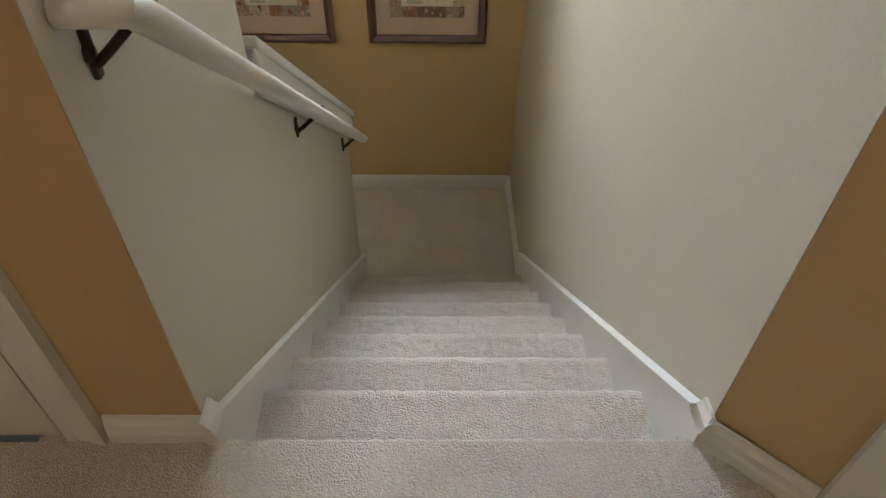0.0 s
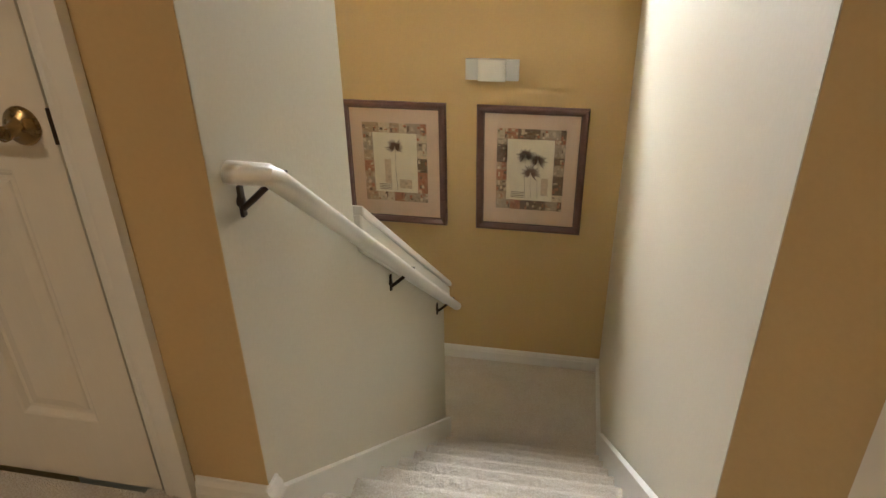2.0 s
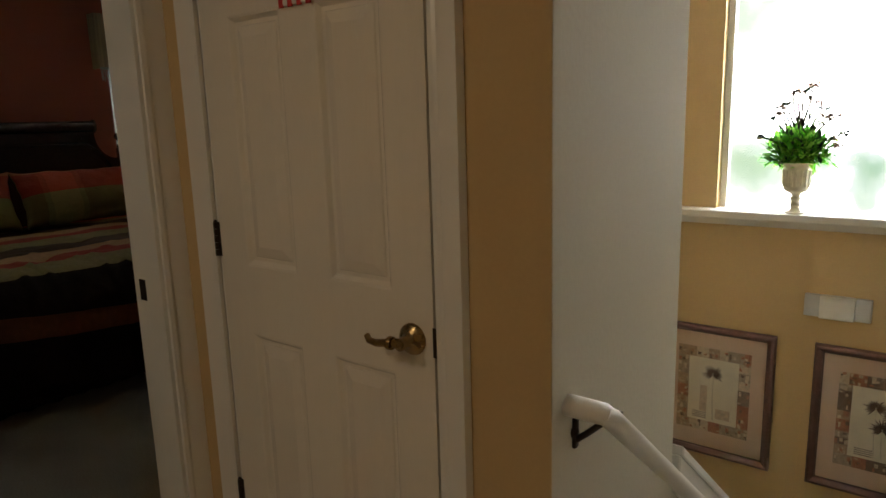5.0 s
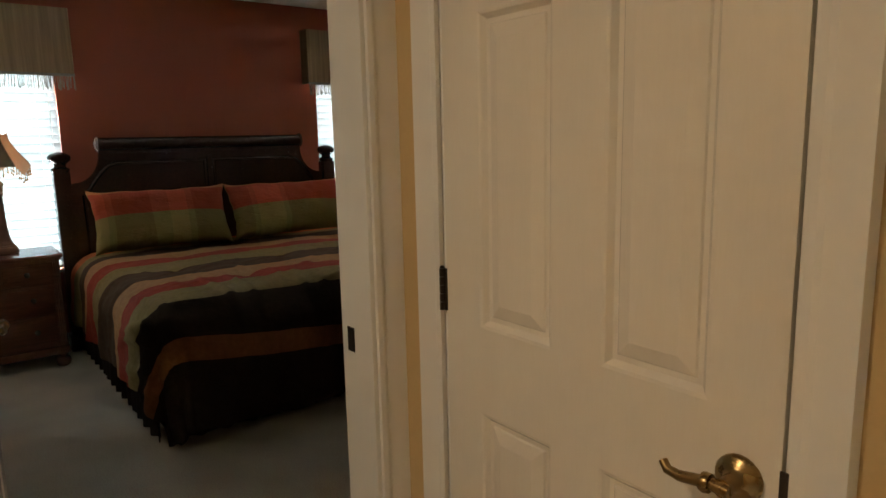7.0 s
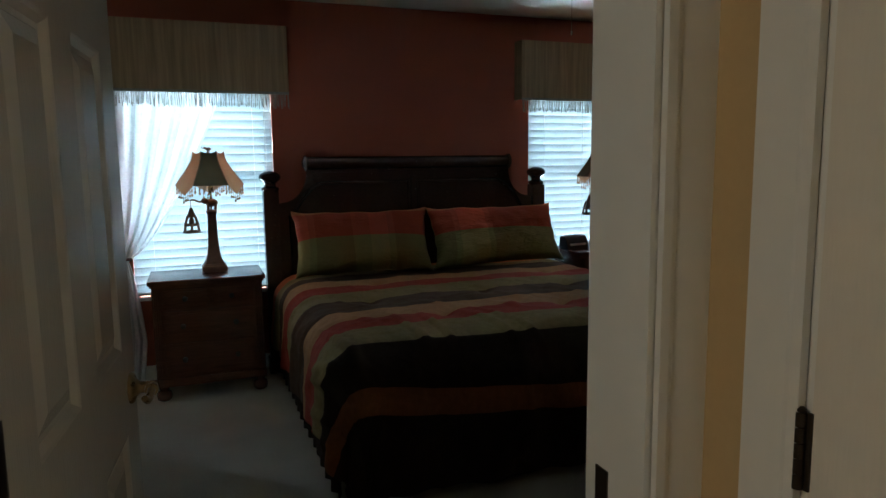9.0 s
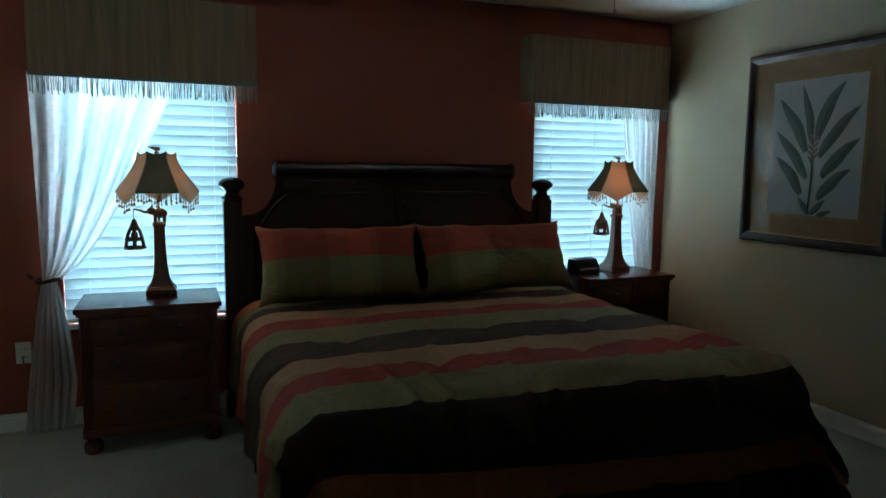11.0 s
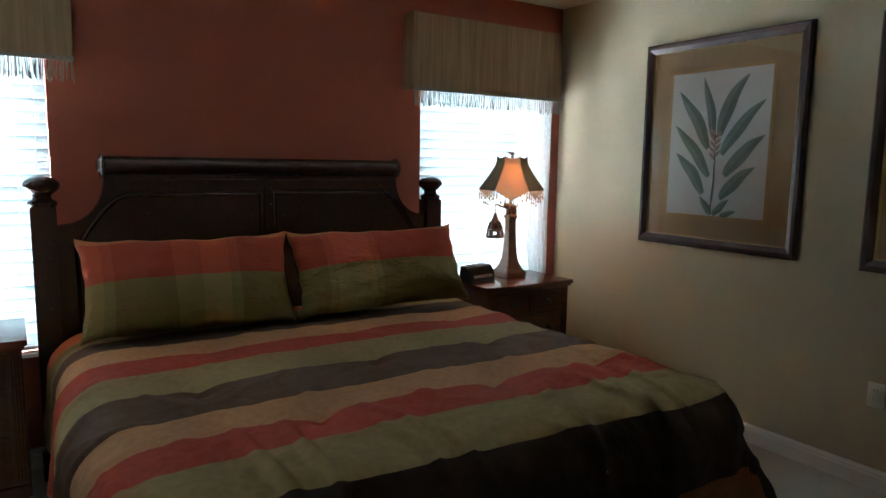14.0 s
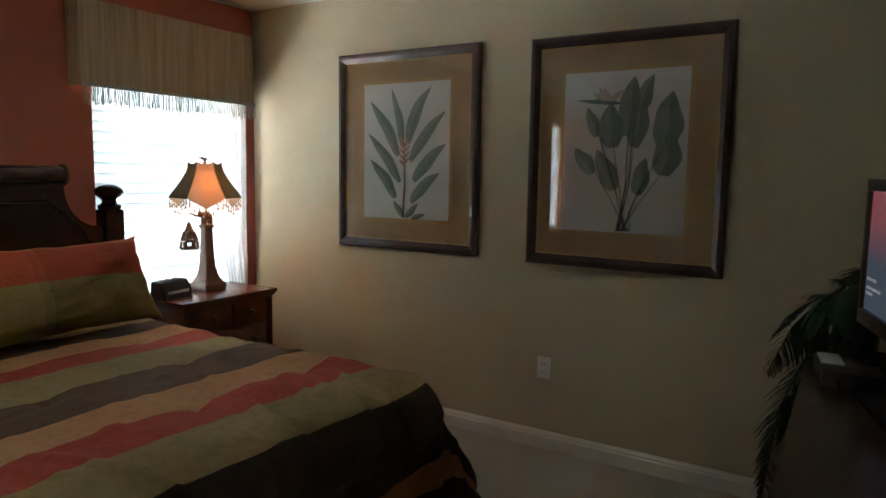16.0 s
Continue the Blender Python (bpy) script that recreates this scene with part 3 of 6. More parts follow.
# ---- doors ----
def casing(name, width, height, m, label, both=None):
    """Profiled white casing round an opening that stands at x 0..width, y 0 = wall face, proud towards -y."""
    bm = bmesh.new()
    prof = [(0.0, 0.0), (0.0, -0.011), (0.012, -0.013), (0.020, -0.010), (0.040, -0.014), (0.058, -0.019), (0.070, -0.019), (0.074, 0.0)]
    loops = []
    for u, v in prof:
        u -= 0.006
        loops.append([(-u, v, 0), (-u, v, height + u), (width + u, v, height + u), (width + u, v, 0)])
    vs = [[bm.verts.new(c) for c in l] for l in loops]
    for a, b in zip(vs, vs[1:]):
        for i in range(3):
            bm.faces.new((a[i], a[i + 1], b[i + 1], b[i]))
    for i in (0, 3):
        bm.faces.new([l[i] for l in vs])
    bmesh.ops.transform(bm, matrix=m, verts=bm.verts)
    structure(name, bm, trim_paint, label, "trim", smooth=30)


def jamb(name, width, height, depth, m, label):
    bm = boxes((-0.003, 0.016, 0.002, depth - 0.002, 0, height), (width - 0.016, width + 0.003, 0.002, depth - 0.002, 0, height), (0.016, width - 0.016, 0.002, depth - 0.002, height - 0.016, height + 0.003))
    bmesh.ops.transform(bm, matrix=m, verts=bm.verts)
    structure(name, bm, trim_paint, label, "trim")


def leaf(bm, x0, x1, z0, z1, y, out):
    """A raised panel in a sunk field: out is the way that the face looks (-1 or 1)."""
    steps = [(0.0, 0.0), (0.006, 0.002), (0.015, 0.011), (0.024, 0.012), (0.027, 0.009), (0.052, 0.0015)]
    loops = []
    for inset, deep in steps:
        yy = y - out * deep
        loops.append([bm.verts.new(c) for c in ((x0 + inset, yy, z0 + inset), (x1 - inset, yy, z0 + inset), (x1 - inset, yy, z1 - inset), (x0 + inset, yy, z1 - inset))])
    for a, b in zip(loops, loops[1:]):
        for i in range(4):
            bm.faces.new((a[i], a[(i + 1) % 4], b[(i + 1) % 4], b[i]))
    bm.faces.new(loops[-1])


def six_panel(width, height=2.02, t=0.035, low=0.0):
    """A moulded six-panel slab: x 0..width, y -t..0, the show face at y 0 and the back at -t."""
    bm = bmesh.new()
    w = width
    st, mid = 0.112 * w / 0.74, 0.115 * w / 0.74
    xs = [0, st, (w - mid) / 2, (w + mid) / 2, w - st, w]
    zs = [low, 0.235, 0.822, 1.00, 1.602, 1.70, 1.895, height]
    for face, out in ((0.0, 1), (-t, -1)):
        for i in range(5):
            for j in range(7):
                if i in (1, 3) and j in (1, 3, 5):
                    leaf(bm, xs[i], xs[i + 1], zs[j], zs[j + 1], face, out)
                else:
                    bm.faces.new([bm.verts.new(c) for c in ((xs[i], face, zs[j]), (xs[i + 1], face, zs[j]), (xs[i + 1], face, zs[j + 1]), (xs[i], face, zs[j + 1]))])
    for c in (((0, 0, low), (0, -t, low), (0, -t, height), (0, 0, height)), ((w, 0, low), (w, -t, low), (w, -t, height), (w, 0, height)),
              ((0, 0, low), (w, 0, low), (w, -t, low), (0, -t, low)), ((0, 0, height), (w, 0, height), (w, -t, height), (0, -t, height))):
        bm.faces.new([bm.verts.new(v) for v in c])
    bmesh.ops.remove_doubles(bm, verts=bm.verts, dist=0.0004)
    return bm


def lever(parent, x, y, z, out, reach):
    """A lever handle on a round rose: out is the way from the face, reach the way that the lever points."""
    bm = bmesh.new()
    m = Matrix.Translation((x, y, z)) @ pose(0, 0, 0, -90 * out, 0, 0)
    lathe(bm, [(0.034, 0), (0.0345, 0.004), (0.031, 0.009), (0.020, 0.013), (0.013, 0.020), (0.012, 0.040), (0.014, 0.046)], 22, m=m)
    yo = y + out * 0.046
    tube(bm, [(x - reach * 0.012, yo, z), (x + reach * 0.012, yo, z + 0.001), (x + reach * 0.030, yo, z - 0.001), (x + reach * 0.062, yo, z - 0.007), (x + reach * 0.082, yo, z - 0.005), (x + reach * 0.092, yo - out * 0.004, z + 0.004)], 0.0105, 10, taper=0.0066)
    lathe(bm, [(0.0135, -0.006), (0.0150, 0.0), (0.0135, 0.006)], 14, m=Matrix.Translation((x + reach * 0.022, yo, z)) @ pose(0, 0, 0, 0, 90, 0))
    part("door_handle", bm, brass, parent, "antique brass lever handle", smooth=50)


def hinge(parent, x, y, z):
    bm = bmesh.new()
    box(bm, x - 0.012, x + 0.012, y - 0.002, y + 0.002, z - 0.045, z + 0.045, 0.001)
    for k in range(5):
        lathe(bm, [(0.0062, z - 0.045 + 0.018 * k + 0.0006), (0.0062, z - 0.045 + 0.018 * (k + 1) - 0.0006)], 10, (x, y + 0.004))
    blob(bm, (x, y + 0.004, z + 0.047), (0.006, 0.006, 0.004), 8)
    part("hinge", bm, bronze, parent, "dark bronze hinge", smooth=40)


# closet door, closed, hinged on its bedroom side
m_closet = Matrix.Translation((-0.985, 0, 0))
casing("trim_closet_casing", 0.74, 2.04, m_closet, "white profiled casing round the closet door")
jamb("trim_closet_jamb", 0.74, 2.04, 0.11, m_closet, "white jamb of the closet door")
closet = thing("door_1", "closed white six-panel closet door with a brass lever", "door", (-0.245 - 0.0205, -0.001, 0.012), 180, kind="structure")
part("door_leaf", six_panel(0.703, low=0.053), door_paint, closet, smooth=9)
lever(closet, 0.055, 0, 0.905, 1, 1)
for z in (0.33, 1.06, 1.80):
    hinge(closet, 0.703 + 0.010, 0.001, z)
part("latch_plate", boxes((-0.0125, 0.0005, 0.0005, 0.0035, 0.875, 0.938), bevel=0.0008), bronze, closet, "dark latch plate")

# bedroom door, standing open into the room
m_bed = Matrix.Translation((-1.15, -0.885, 0)) @ pose(0, 0, 0, 0, 0, 90)
casing("trim_bedroom_casing", 0.823, 2.05, m_bed, "white profiled casing round the bedroom doorway")
casing("trim_bedroom_casing_inner", 0.823, 2.05, Matrix.Translation((-1.292, -0.885, 0)) @ Matrix.Scale(-1, 4, (1, 0, 0)) @ pose(0, 0, 0, 0, 0, 90), "white casing on the bedroom side of the doorway")
jamb("trim_bedroom_jamb", 0.823, 2.05, 0.142, m_bed, "white jamb of the bedroom doorway")
structure("trim_bedroom_strike", boxes((-1.262, -1.232, -0.0805, -0.0775, 0.885, 0.945), bevel=0.0008), bronze, "dark bronze strike plate in the door jamb", "strike plate")
bed_door = thing("door_2", "white six-panel bedroom door standing open", "door", (-1.288, -0.866, 0.012), 175, kind="structure")
part("door_leaf", six_panel(0.775), door_paint, bed_door, smooth=9)
lever(bed_door, 0.775 - 0.06, 0, 0.905, 1, -1)
lever(bed_door, 0.775 - 0.06, -0.035, 0.905, -1, -1)
for z in (0.33, 1.06, 1.80):
    hinge(bed_door, -0.006, -0.034, z)
    bm = boxes((0.004, 0.0065, -0.034, -0.004, z - 0.045, z + 0.045), bevel=0.0008)
    bmesh.ops.transform(bm, matrix=Matrix.Translation((-0.0075, 0, 0)), verts=bm.verts)
    part("hinge_plate", bm, bronze, bed_door, "dark bronze hinge plate")

# door in the south wall of the bedroom
m_s = Matrix.Translation((-3.19, -1.12, 0)) @ pose(0, 0, 0, 0, 0, 180)
casing("trim_south_casing", 0.76, 2.05, m_s, "white casing round a side door")
jamb("trim_south_jamb", 0.76, 2.05, 0.12, m_s, "white jamb of a side door")
side = thing("door_3", "closed white six-panel side door", "door", (-3.932, -1.122, 0.012), 0, kind="structure")
part("door_leaf", six_panel(0.724), door_paint, side, smooth=9)
for z in (0.33, 1.06, 1.80):
    hinge(side, -0.010, 0.001, z)

# door in the angled wall
m_a = Matrix.Translation((W + 0.26 * S, -0.26 * S, 0)) @ pose(0, 0, 0, 0, 0, -45)
casing("trim_angled_casing", 0.76, 2.04, m_a, "white casing round the door in the angled wall")
angled = thing("door_4", "closed white six-panel door in the angled wall", "door", tuple(m_a @ Vector((0.748, -0.003, 0.012))), 135, kind="structure")
part("door_leaf", six_panel(0.736, t=0.002, low=0.053), door_paint, angled, smooth=9)

# striped hanging on the closet door
hang = thing("door_hanging", "small red and white striped cloth hanging on the closet door", "decoration", (-0.61, -0.006, 1.607))
for k in range(7):
    bm = bmesh.new()
    box(bm, -0.05 + 0.0145 * k, -0.05 + 0.0145 * (k + 1) - 0.0006, -0.004, 0.0, 0.0 + 0.004 * (k % 2), 0.20, 0.001)
    part("stripe", bm, flag_red if k % 2 == 0 else flag_white, hang)
bm = bmesh.new()
tube(bm, [(-0.05, -0.002, 0.2), (0.0, -0.002, 0.26), (0.05, -0.002, 0.2)], 0.002, 6)
part("cord", bm, twig, hang)

# ---- stairwell window, ledge, pictures ----
win = thing("window_1", "tall white-framed stairwell window, blown out by daylight", "window", kind="structure")
for r in ((-0.5, -0.462, 0.80, 2.25), (0.347, 0.385, 0.80, 2.25), (-0.462, 0.347, 0.80, 0.835), (-0.462, 0.347, 2.21, 2.25)):
    part("window_frame", boxes((r[0] + 0.001, r[1] - 0.001, 2.885, 2.93, r[2] + 0.001, r[3] - 0.001), bevel=0.004), trim_paint, win)
for z0, z1 in ((0.835, 2.21),):
    g = part("pane", boxes((-0.462, 0.347, 2.905, 2.909, z0, z1)), clear_glass, win)
    g.visible_shadow = False
bm = bmesh.new()
prism(bm, [(2.83, 0.838), (2.726, 0.838), (2.720, 0.832), (2.720, 0.800), (2.726, 0.794), (2.790, 0.790), (2.797, 0.770), (2.803, 0.752), (2.83, 0.748)], "x", -1.149, W - 0.001)
box(bm, -0.497, 0.382, 2.83, 2.886, 0.801, 0.838)
structure("trim_window_ledge", bm, trim_paint, "white painted moulded ledge below the stairwell window", "ledge", smooth=30)


def framed(name, label, x0, x1, z0, z1, y, width, frame_mat, mats):
    """A moulded picture frame on a wall that looks towards -y, glazed, with a mat board."""
    cx, cz = (x0 + x1) / 2, (z0 + z1) / 2
    ob = thing(name, label, "picture", (cx, y, cz))
    hx, hz = (x1 - x0) / 2, (z1 - z0) / 2
    prof = [(0, -0.002), (0, -0.022), (width * 0.18, -0.034), (width * 0.45, -0.036), (width * 0.75, -0.026), (width * 0.86, -0.020), (width * 0.88, -0.012), (width, -0.012), (width, -0.002)]
    bm = bmesh.new()
    loops = [[bm.verts.new(c) for c in ((-hx + u, v, -hz + u), (hx - u, v, -hz + u), (hx - u, v, hz - u), (-hx + u, v, hz - u))] for u, v in prof]
    for j, (a, b) in enumerate(zip(loops, loops[1:])):
        for i in range(4):
            f = bm.faces.new((a[i], a[(i + 1) % 4], b[(i + 1) % 4], b[i]))
            f.material_index = 1 if 5 <= j and len(mats) > 1 else 0
    part("frame", bm, [frame_mat, gold_lip] if len(mats) > 1 else frame_mat, ob, smooth=25)
    part("mat_board", boxes((-hx + width, hx - width, -0.008, -0.003, -hz + width, hz - width)), mats[0], ob)
    g = part("glazing", boxes((-hx + width, hx - width, -0.0135, -0.0125, -hz + width, hz - width)), picture_glass, ob)
    g.visible_shadow = False
    return ob


def flat_leaf(bm, p, q, width, y, mat=0, wave=0.0):
    """A drawn leaf blade from p to q in the x-z plane, a hair proud of the paper."""
    p, q = Vector(p), Vector(q)
    d = q - p
    n = Vector((-d.y, d.x)).normalized()
    rows = []
    for k in range(9):
        t = k / 8
        w = width * (math.sin(math.pi * min(1, t * 0.92 + 0.08)) ** 0.75) * (1.2 - 0.4 * t) * 0.5
        c = p + d * t + n * (wave * math.sin(t * math.pi) + 0.04 * width * math.sin(t * 11))
        rows.append((c - n * w, c + n * w))
    lo = [bm.verts.new((a.x, y, a.y)) for a, b in rows]
    mi = [bm.verts.new(((a.x + b.x) / 2, y - 0.0006, (a.y + b.y) / 2)) for a, b in rows]
    hi = [bm.verts.new((b.x, y, b.y)) for a, b in rows]
    for k in range(8):
        for s0, s1, mm in ((lo, mi, mat), (mi, hi, mat + 1)):
            bm.faces.new((s0[k], s0[k + 1], s1[k + 1], s1[k])).material_index = mm


def palm_print(name, label, x0, trunks, blocks):
    ob = framed(name, label, x0, x0 + 0.643, -0.635, 0.156, 2.829, 0.046, plum_wood, [mat_pink])
    # patchwork border round the print
    rng = random.Random(len(trunks) * 7)
    a, b, c, d = -0.200, 0.200, -0.250, 0.262
    wb = 0.062
    for (u0, u1, v0, v1, along) in ((a, b, d - wb, d, 0), (a, b, c, c + wb, 0), (a, a + wb, c + wb, d - wb, 1), (b - wb, b, c + wb, d - wb, 1)):
        bm = bmesh.new()
        t, end = (u0, u1) if not along else (v0, v1)
        while t < end - 0.005:
            s = min(end, t + rng.uniform(0.035, 0.09))
            r = (t, s, v0, v1) if not along else (u0, u1, t, s)
            box(bm, r[0], r[1], -0.0100 - rng.uniform(0, 0.0004), -0.0082, r[2], r[3], mat=rng.randrange(5))
            for _ in range(4):
                ux, uz = rng.uniform(r[0] + 0.006, r[1] - 0.006), rng.uniform(r[2] + 0.006, r[3] - 0.006)
                w, h = rng.uniform(0.003, 0.010), rng.uniform(0.003, 0.014)
                box(bm, max(r[0], ux - w), min(r[1], ux + w), -0.0108, -0.0100, max(r[2], uz - h), min(r[3], uz + h), mat=rng.choice((1, 2, 2, 3)))
            t = s
        part("print_border", bm, border_ink, ob)
    part("print", boxes((a + wb, b - wb, -0.0098, -0.0082, c + wb, d - wb)), print_cream, ob)
    bm = bmesh.new()
    for tx, tz, foot in trunks:
        tube(bm, [(tx + 0.006, -0.0104, foot), (tx, -0.0104, (foot + tz) / 2), (tx + 0.002, -0.0104, tz)], 0.0046, 5, flat=0.15)
        for k in range(19):
            ang = -0.95 + k * (math.pi + 1.9) / 18
            l = 0.055 * (0.75 + 0.5 * rng.random())
            flat_leaf(bm, (tx + 0.004 * math.cos(ang), tz + 0.004 * math.sin(ang)), (tx + l * math.cos(ang), tz + l * math.sin(ang) * 0.9), 0.0072, -0.0105 - 0.00005 * k)
    part("palm", bm, [palm_ink, palm_ink], ob, "dark printed palm trees")
    bm = bmesh.new()
    for r in blocks:
        box(bm, r[0], r[1], -0.0102, -0.0099, r[2], r[3])
    part("print_block", bm, border_ink[2], ob)
    bm = bmesh.new()
    for k in range(4):
        box(bm, -0.11, -0.03, -0.0102, -0.0099, -0.172 + 0.011 * k, -0.168 + 0.011 * k)
    part("print_lines", bm, border_ink[1], ob)


palm_print("palm_picture_single", "framed palm print with one palm in a plum-brown frame", -0.79, [(0.0, 0.11, -0.17)], [(-0.07, -0.03, -0.13, 0.03), (0.02, 0.10, -0.16, -0.10)])
palm_print("palm_picture_triple", "framed palm print with three palms in a plum-brown frame", 0.037, [(-0.03, 0.10, -0.17), (0.045, 0.07, -0.17), (0.005, -0.01, -0.17)], [(0.07, 0.11, -0.15, -0.04)])

chime = thing("door_chime", "white plastic chime box with two clear end panels", "door chime", (0.122, 2.829, 0.36))
part("body", boxes((-0.078, 0.078, -0.052, 0, -0.060, 0.060), bevel=0.006), white_plastic, chime, smooth=40)
for s in (-1, 1):
    part("end_panel", boxes((min(s * 0.079, s * 0.15), max(s * 0.079, s * 0.15), -0.034, 0, -0.058, 0.058), bevel=0.005), grey_plastic, chime, "pale translucent end panel", smooth=40)
part("face_plate", boxes((-0.066, 0.066, -0.056, -0.0525, -0.050, 0.046), bevel=0.0015), white_plastic, chime)

# urn with greenery on the ledge
urn = thing("urn_planter", "cream footed urn filled with green artificial foliage", "planter", (-0.10, 2.775, 0.838))
bm = bmesh.new()
lathe(bm, [(0.046, 0), (0.048, 0.008), (0.040, 0.016), (0.026, 0.022), (0.022, 0.034), (0.027, 0.041), (0.027, 0.049), (0.021, 0.055), (0.021, 0.066), (0.027, 0.073), (0.027, 0.081), (0.021, 0.088), (0.024, 0.100), (0.044, 0.110), (0.058, 0.122), (0.063, 0.150), (0.066, 0.225), (0.074, 0.243), (0.084, 0.252), (0.084, 0.260), (0.072, 0.256), (0.058, 0.236)], 30)
part("urn", bm, urn_paint, urn, smooth=50)
bm = bmesh.new()
for k in range(18):
    a = 2 * math.pi * k / 18
    tube(bm, [(0.062 * math.cos(a), 0.062 * math.sin(a), 0.140), (0.066 * math.cos(a), 0.066 * math.sin(a), 0.222)], 0.005, 5)
part("flute", bm, urn_paint, urn, smooth=60)


def blade(bm, root, d, length, width, droop, mat=0):
    side = d.cross(Vector((0, 0, 1)))
    side = side.normalized() if side.length > 1e-3 else Vector((1, 0, 0))
    prev = None
    for k in range(5):
        t = k / 4
        c = root + d * length * t + Vector((0, 0, -droop * length * t * t))
        w = width * math.sin(math.pi * (0.12 + 0.88 * t)) ** 0.8 * 0.5
        pair = (bm.verts.new(c - side * w), bm.verts.new(c + side * w + Vector((0, 0, 0.15 * w))))
        if prev:
            bm.faces.new((prev[0], pair[0], pair[1], prev[1])).material_index = mat
        prev = pair


rng = random.Random(4)
bm = bmesh.new()
for k in range(2200):
    a, e = rng.uniform(0, 2 * math.pi), rng.uniform(-0.15, 1.35)
    d = Vector((1.15 * math.cos(a) * math.cos(e), 0.40 * math.sin(a) * math.cos(e), 1.0 * math.sin(e)))
    root = Vector((0, 0, 0.275)) + d * rng.uniform(0.02, 0.135)
    blade(bm, root, (d + Vector([rng.uniform(-0.8, 0.8) for _ in range(3)])).normalized(), rng.uniform(0.03, 0.07), rng.uniform(0.012, 0.024), rng.uniform(-0.3, 0.3), rng.choice((0, 0, 0, 1, 1, 2)))
part("foliage", bm, [leaf_green, leaf_lime, palm_green], urn, "dense green leaves", recalc=False)
for k in range(17):
    side = ((k * 5) % 12) / 11 - 0.5 if k < 12 else (-0.62, 0.60, -0.66, 0.68, 0.52)[k - 12]
    h = (0.46 - 0.45 * abs(side)) * rng.uniform(0.82, 1.0) if k < 12 else rng.uniform(0.09, 0.17)
    top = Vector((0.28 * side, rng.uniform(-0.06, 0.06), 0.25 + h))
    mid = Vector((top.x * 0.30, top.y * 0.30, 0.25 + h * 0.55))
    bm = bmesh.new()
    tube(bm, [(0, 0, 0.27), mid, mid.lerp(top, 0.5) + Vector((rng.uniform(-0.01, 0.01), 0, 0.01)), top], 0.0068, 6, taper=0.0042)
    for j in range(5):
        c = mid.lerp(top, rng.uniform(-0.3, 0.8))
        blade(bm, c, Vector((rng.uniform(-1, 1), rng.uniform(-0.5, 0.5), rng.uniform(0.1, 1))).normalized(), rng.uniform(0.025, 0.05), 0.014, 0.2)
    stalk = part("flower_stem", bm, stalk_brown, urn, recalc=False)
    bm = bmesh.new()
    for j in range(8):
        off = Vector((rng.uniform(-0.024, 0.024), rng.uniform(-0.016, 0.016), rng.uniform(-0.010, 0.010)))
        blob(bm, top + off, (rng.uniform(0.006, 0.011), rng.uniform(0.006, 0.011), rng.uniform(0.005, 0.008)), 6)
    part("flower_head", bm, dry_petal if k % 3 else palm_green, stalk, "dusty flower cluster")

# flush ceiling light in the hall
dome = thing("ceiling_light", "white glass dome ceiling light in the hall", "ceiling light", (-0.85, -1.65, CEIL))
bm = bmesh.new()
lathe(bm, [(0.165, -0.001), (0.168, -0.012), (0.160, -0.024), (0.10, -0.026)], 28)
part("canopy", bm, brass, dome, "brass canopy", smooth=40)
bm = bmesh.new()
lathe(bm, [(0.150, -0.0245), (0.152, -0.04), (0.140, -0.065), (0.110, -0.085), (0.06, -0.096), (0.01, -0.099)], 28)
part("shade", bm, emitter("dome_glass", (1.0, 0.88, 0.70), 3.0), dome, "glowing glass dome", smooth=60)

# pale garden seen past the stairwell window
m = bpy.data.materials.new("garden_haze")
m.use_nodes = True
nt = m.node_tree
b = nt.nodes["Principled BSDF"]
tc, n1, ramp = nt.nodes.new("ShaderNodeTexCoord"), nt.nodes.new("ShaderNodeTexNoise"), nt.nodes.new("ShaderNodeValToRGB")
n1.inputs["Scale"].default_value, n1.inputs["Detail"].default_value = 1.7, 7
ramp.color_ramp.elements[0].position, ramp.color_ramp.elements[0].color = 0.33, (0.0150, 0.0240, 0.0175, 1)
ramp.color_ramp.elements[1].position, ramp.color_ramp.elements[1].color = 0.52, (0.95, 0.985, 1.0, 1)
haze = ramp.color_ramp.elements.new(0.42)
haze.color = (0.031, 0.036, 0.034, 1)
nt.links.new(tc.outputs["Object"], n1.inputs["Vector"])
nt.links.new(n1.outputs[0], ramp.inputs[0])
nt.links.new(ramp.outputs[0], b.inputs["Emission Color"])
b.inputs["Base Color"].default_value = (0, 0, 0, 1)
b.inputs["Emission Strength"].default_value = 72.0
backdrop = part("backdrop", boxes((-1.6, 1.5, 3.6, 3.62, 0.2, 3.0)), m)
yard = part("backdrop", boxes((-6.32, -6.30, -8.5, 6.5, -0.6, 3.6)), emitter("overcast_glare", (0.78, 0.95, 1.0), 6.0))
tagged(yard, "blown-out pale daylight outside the bedroom windows", "backdrop", kind="structure")
tagged(backdrop, "bright hazy garden greenery outside the window", "backdrop", kind="structure")

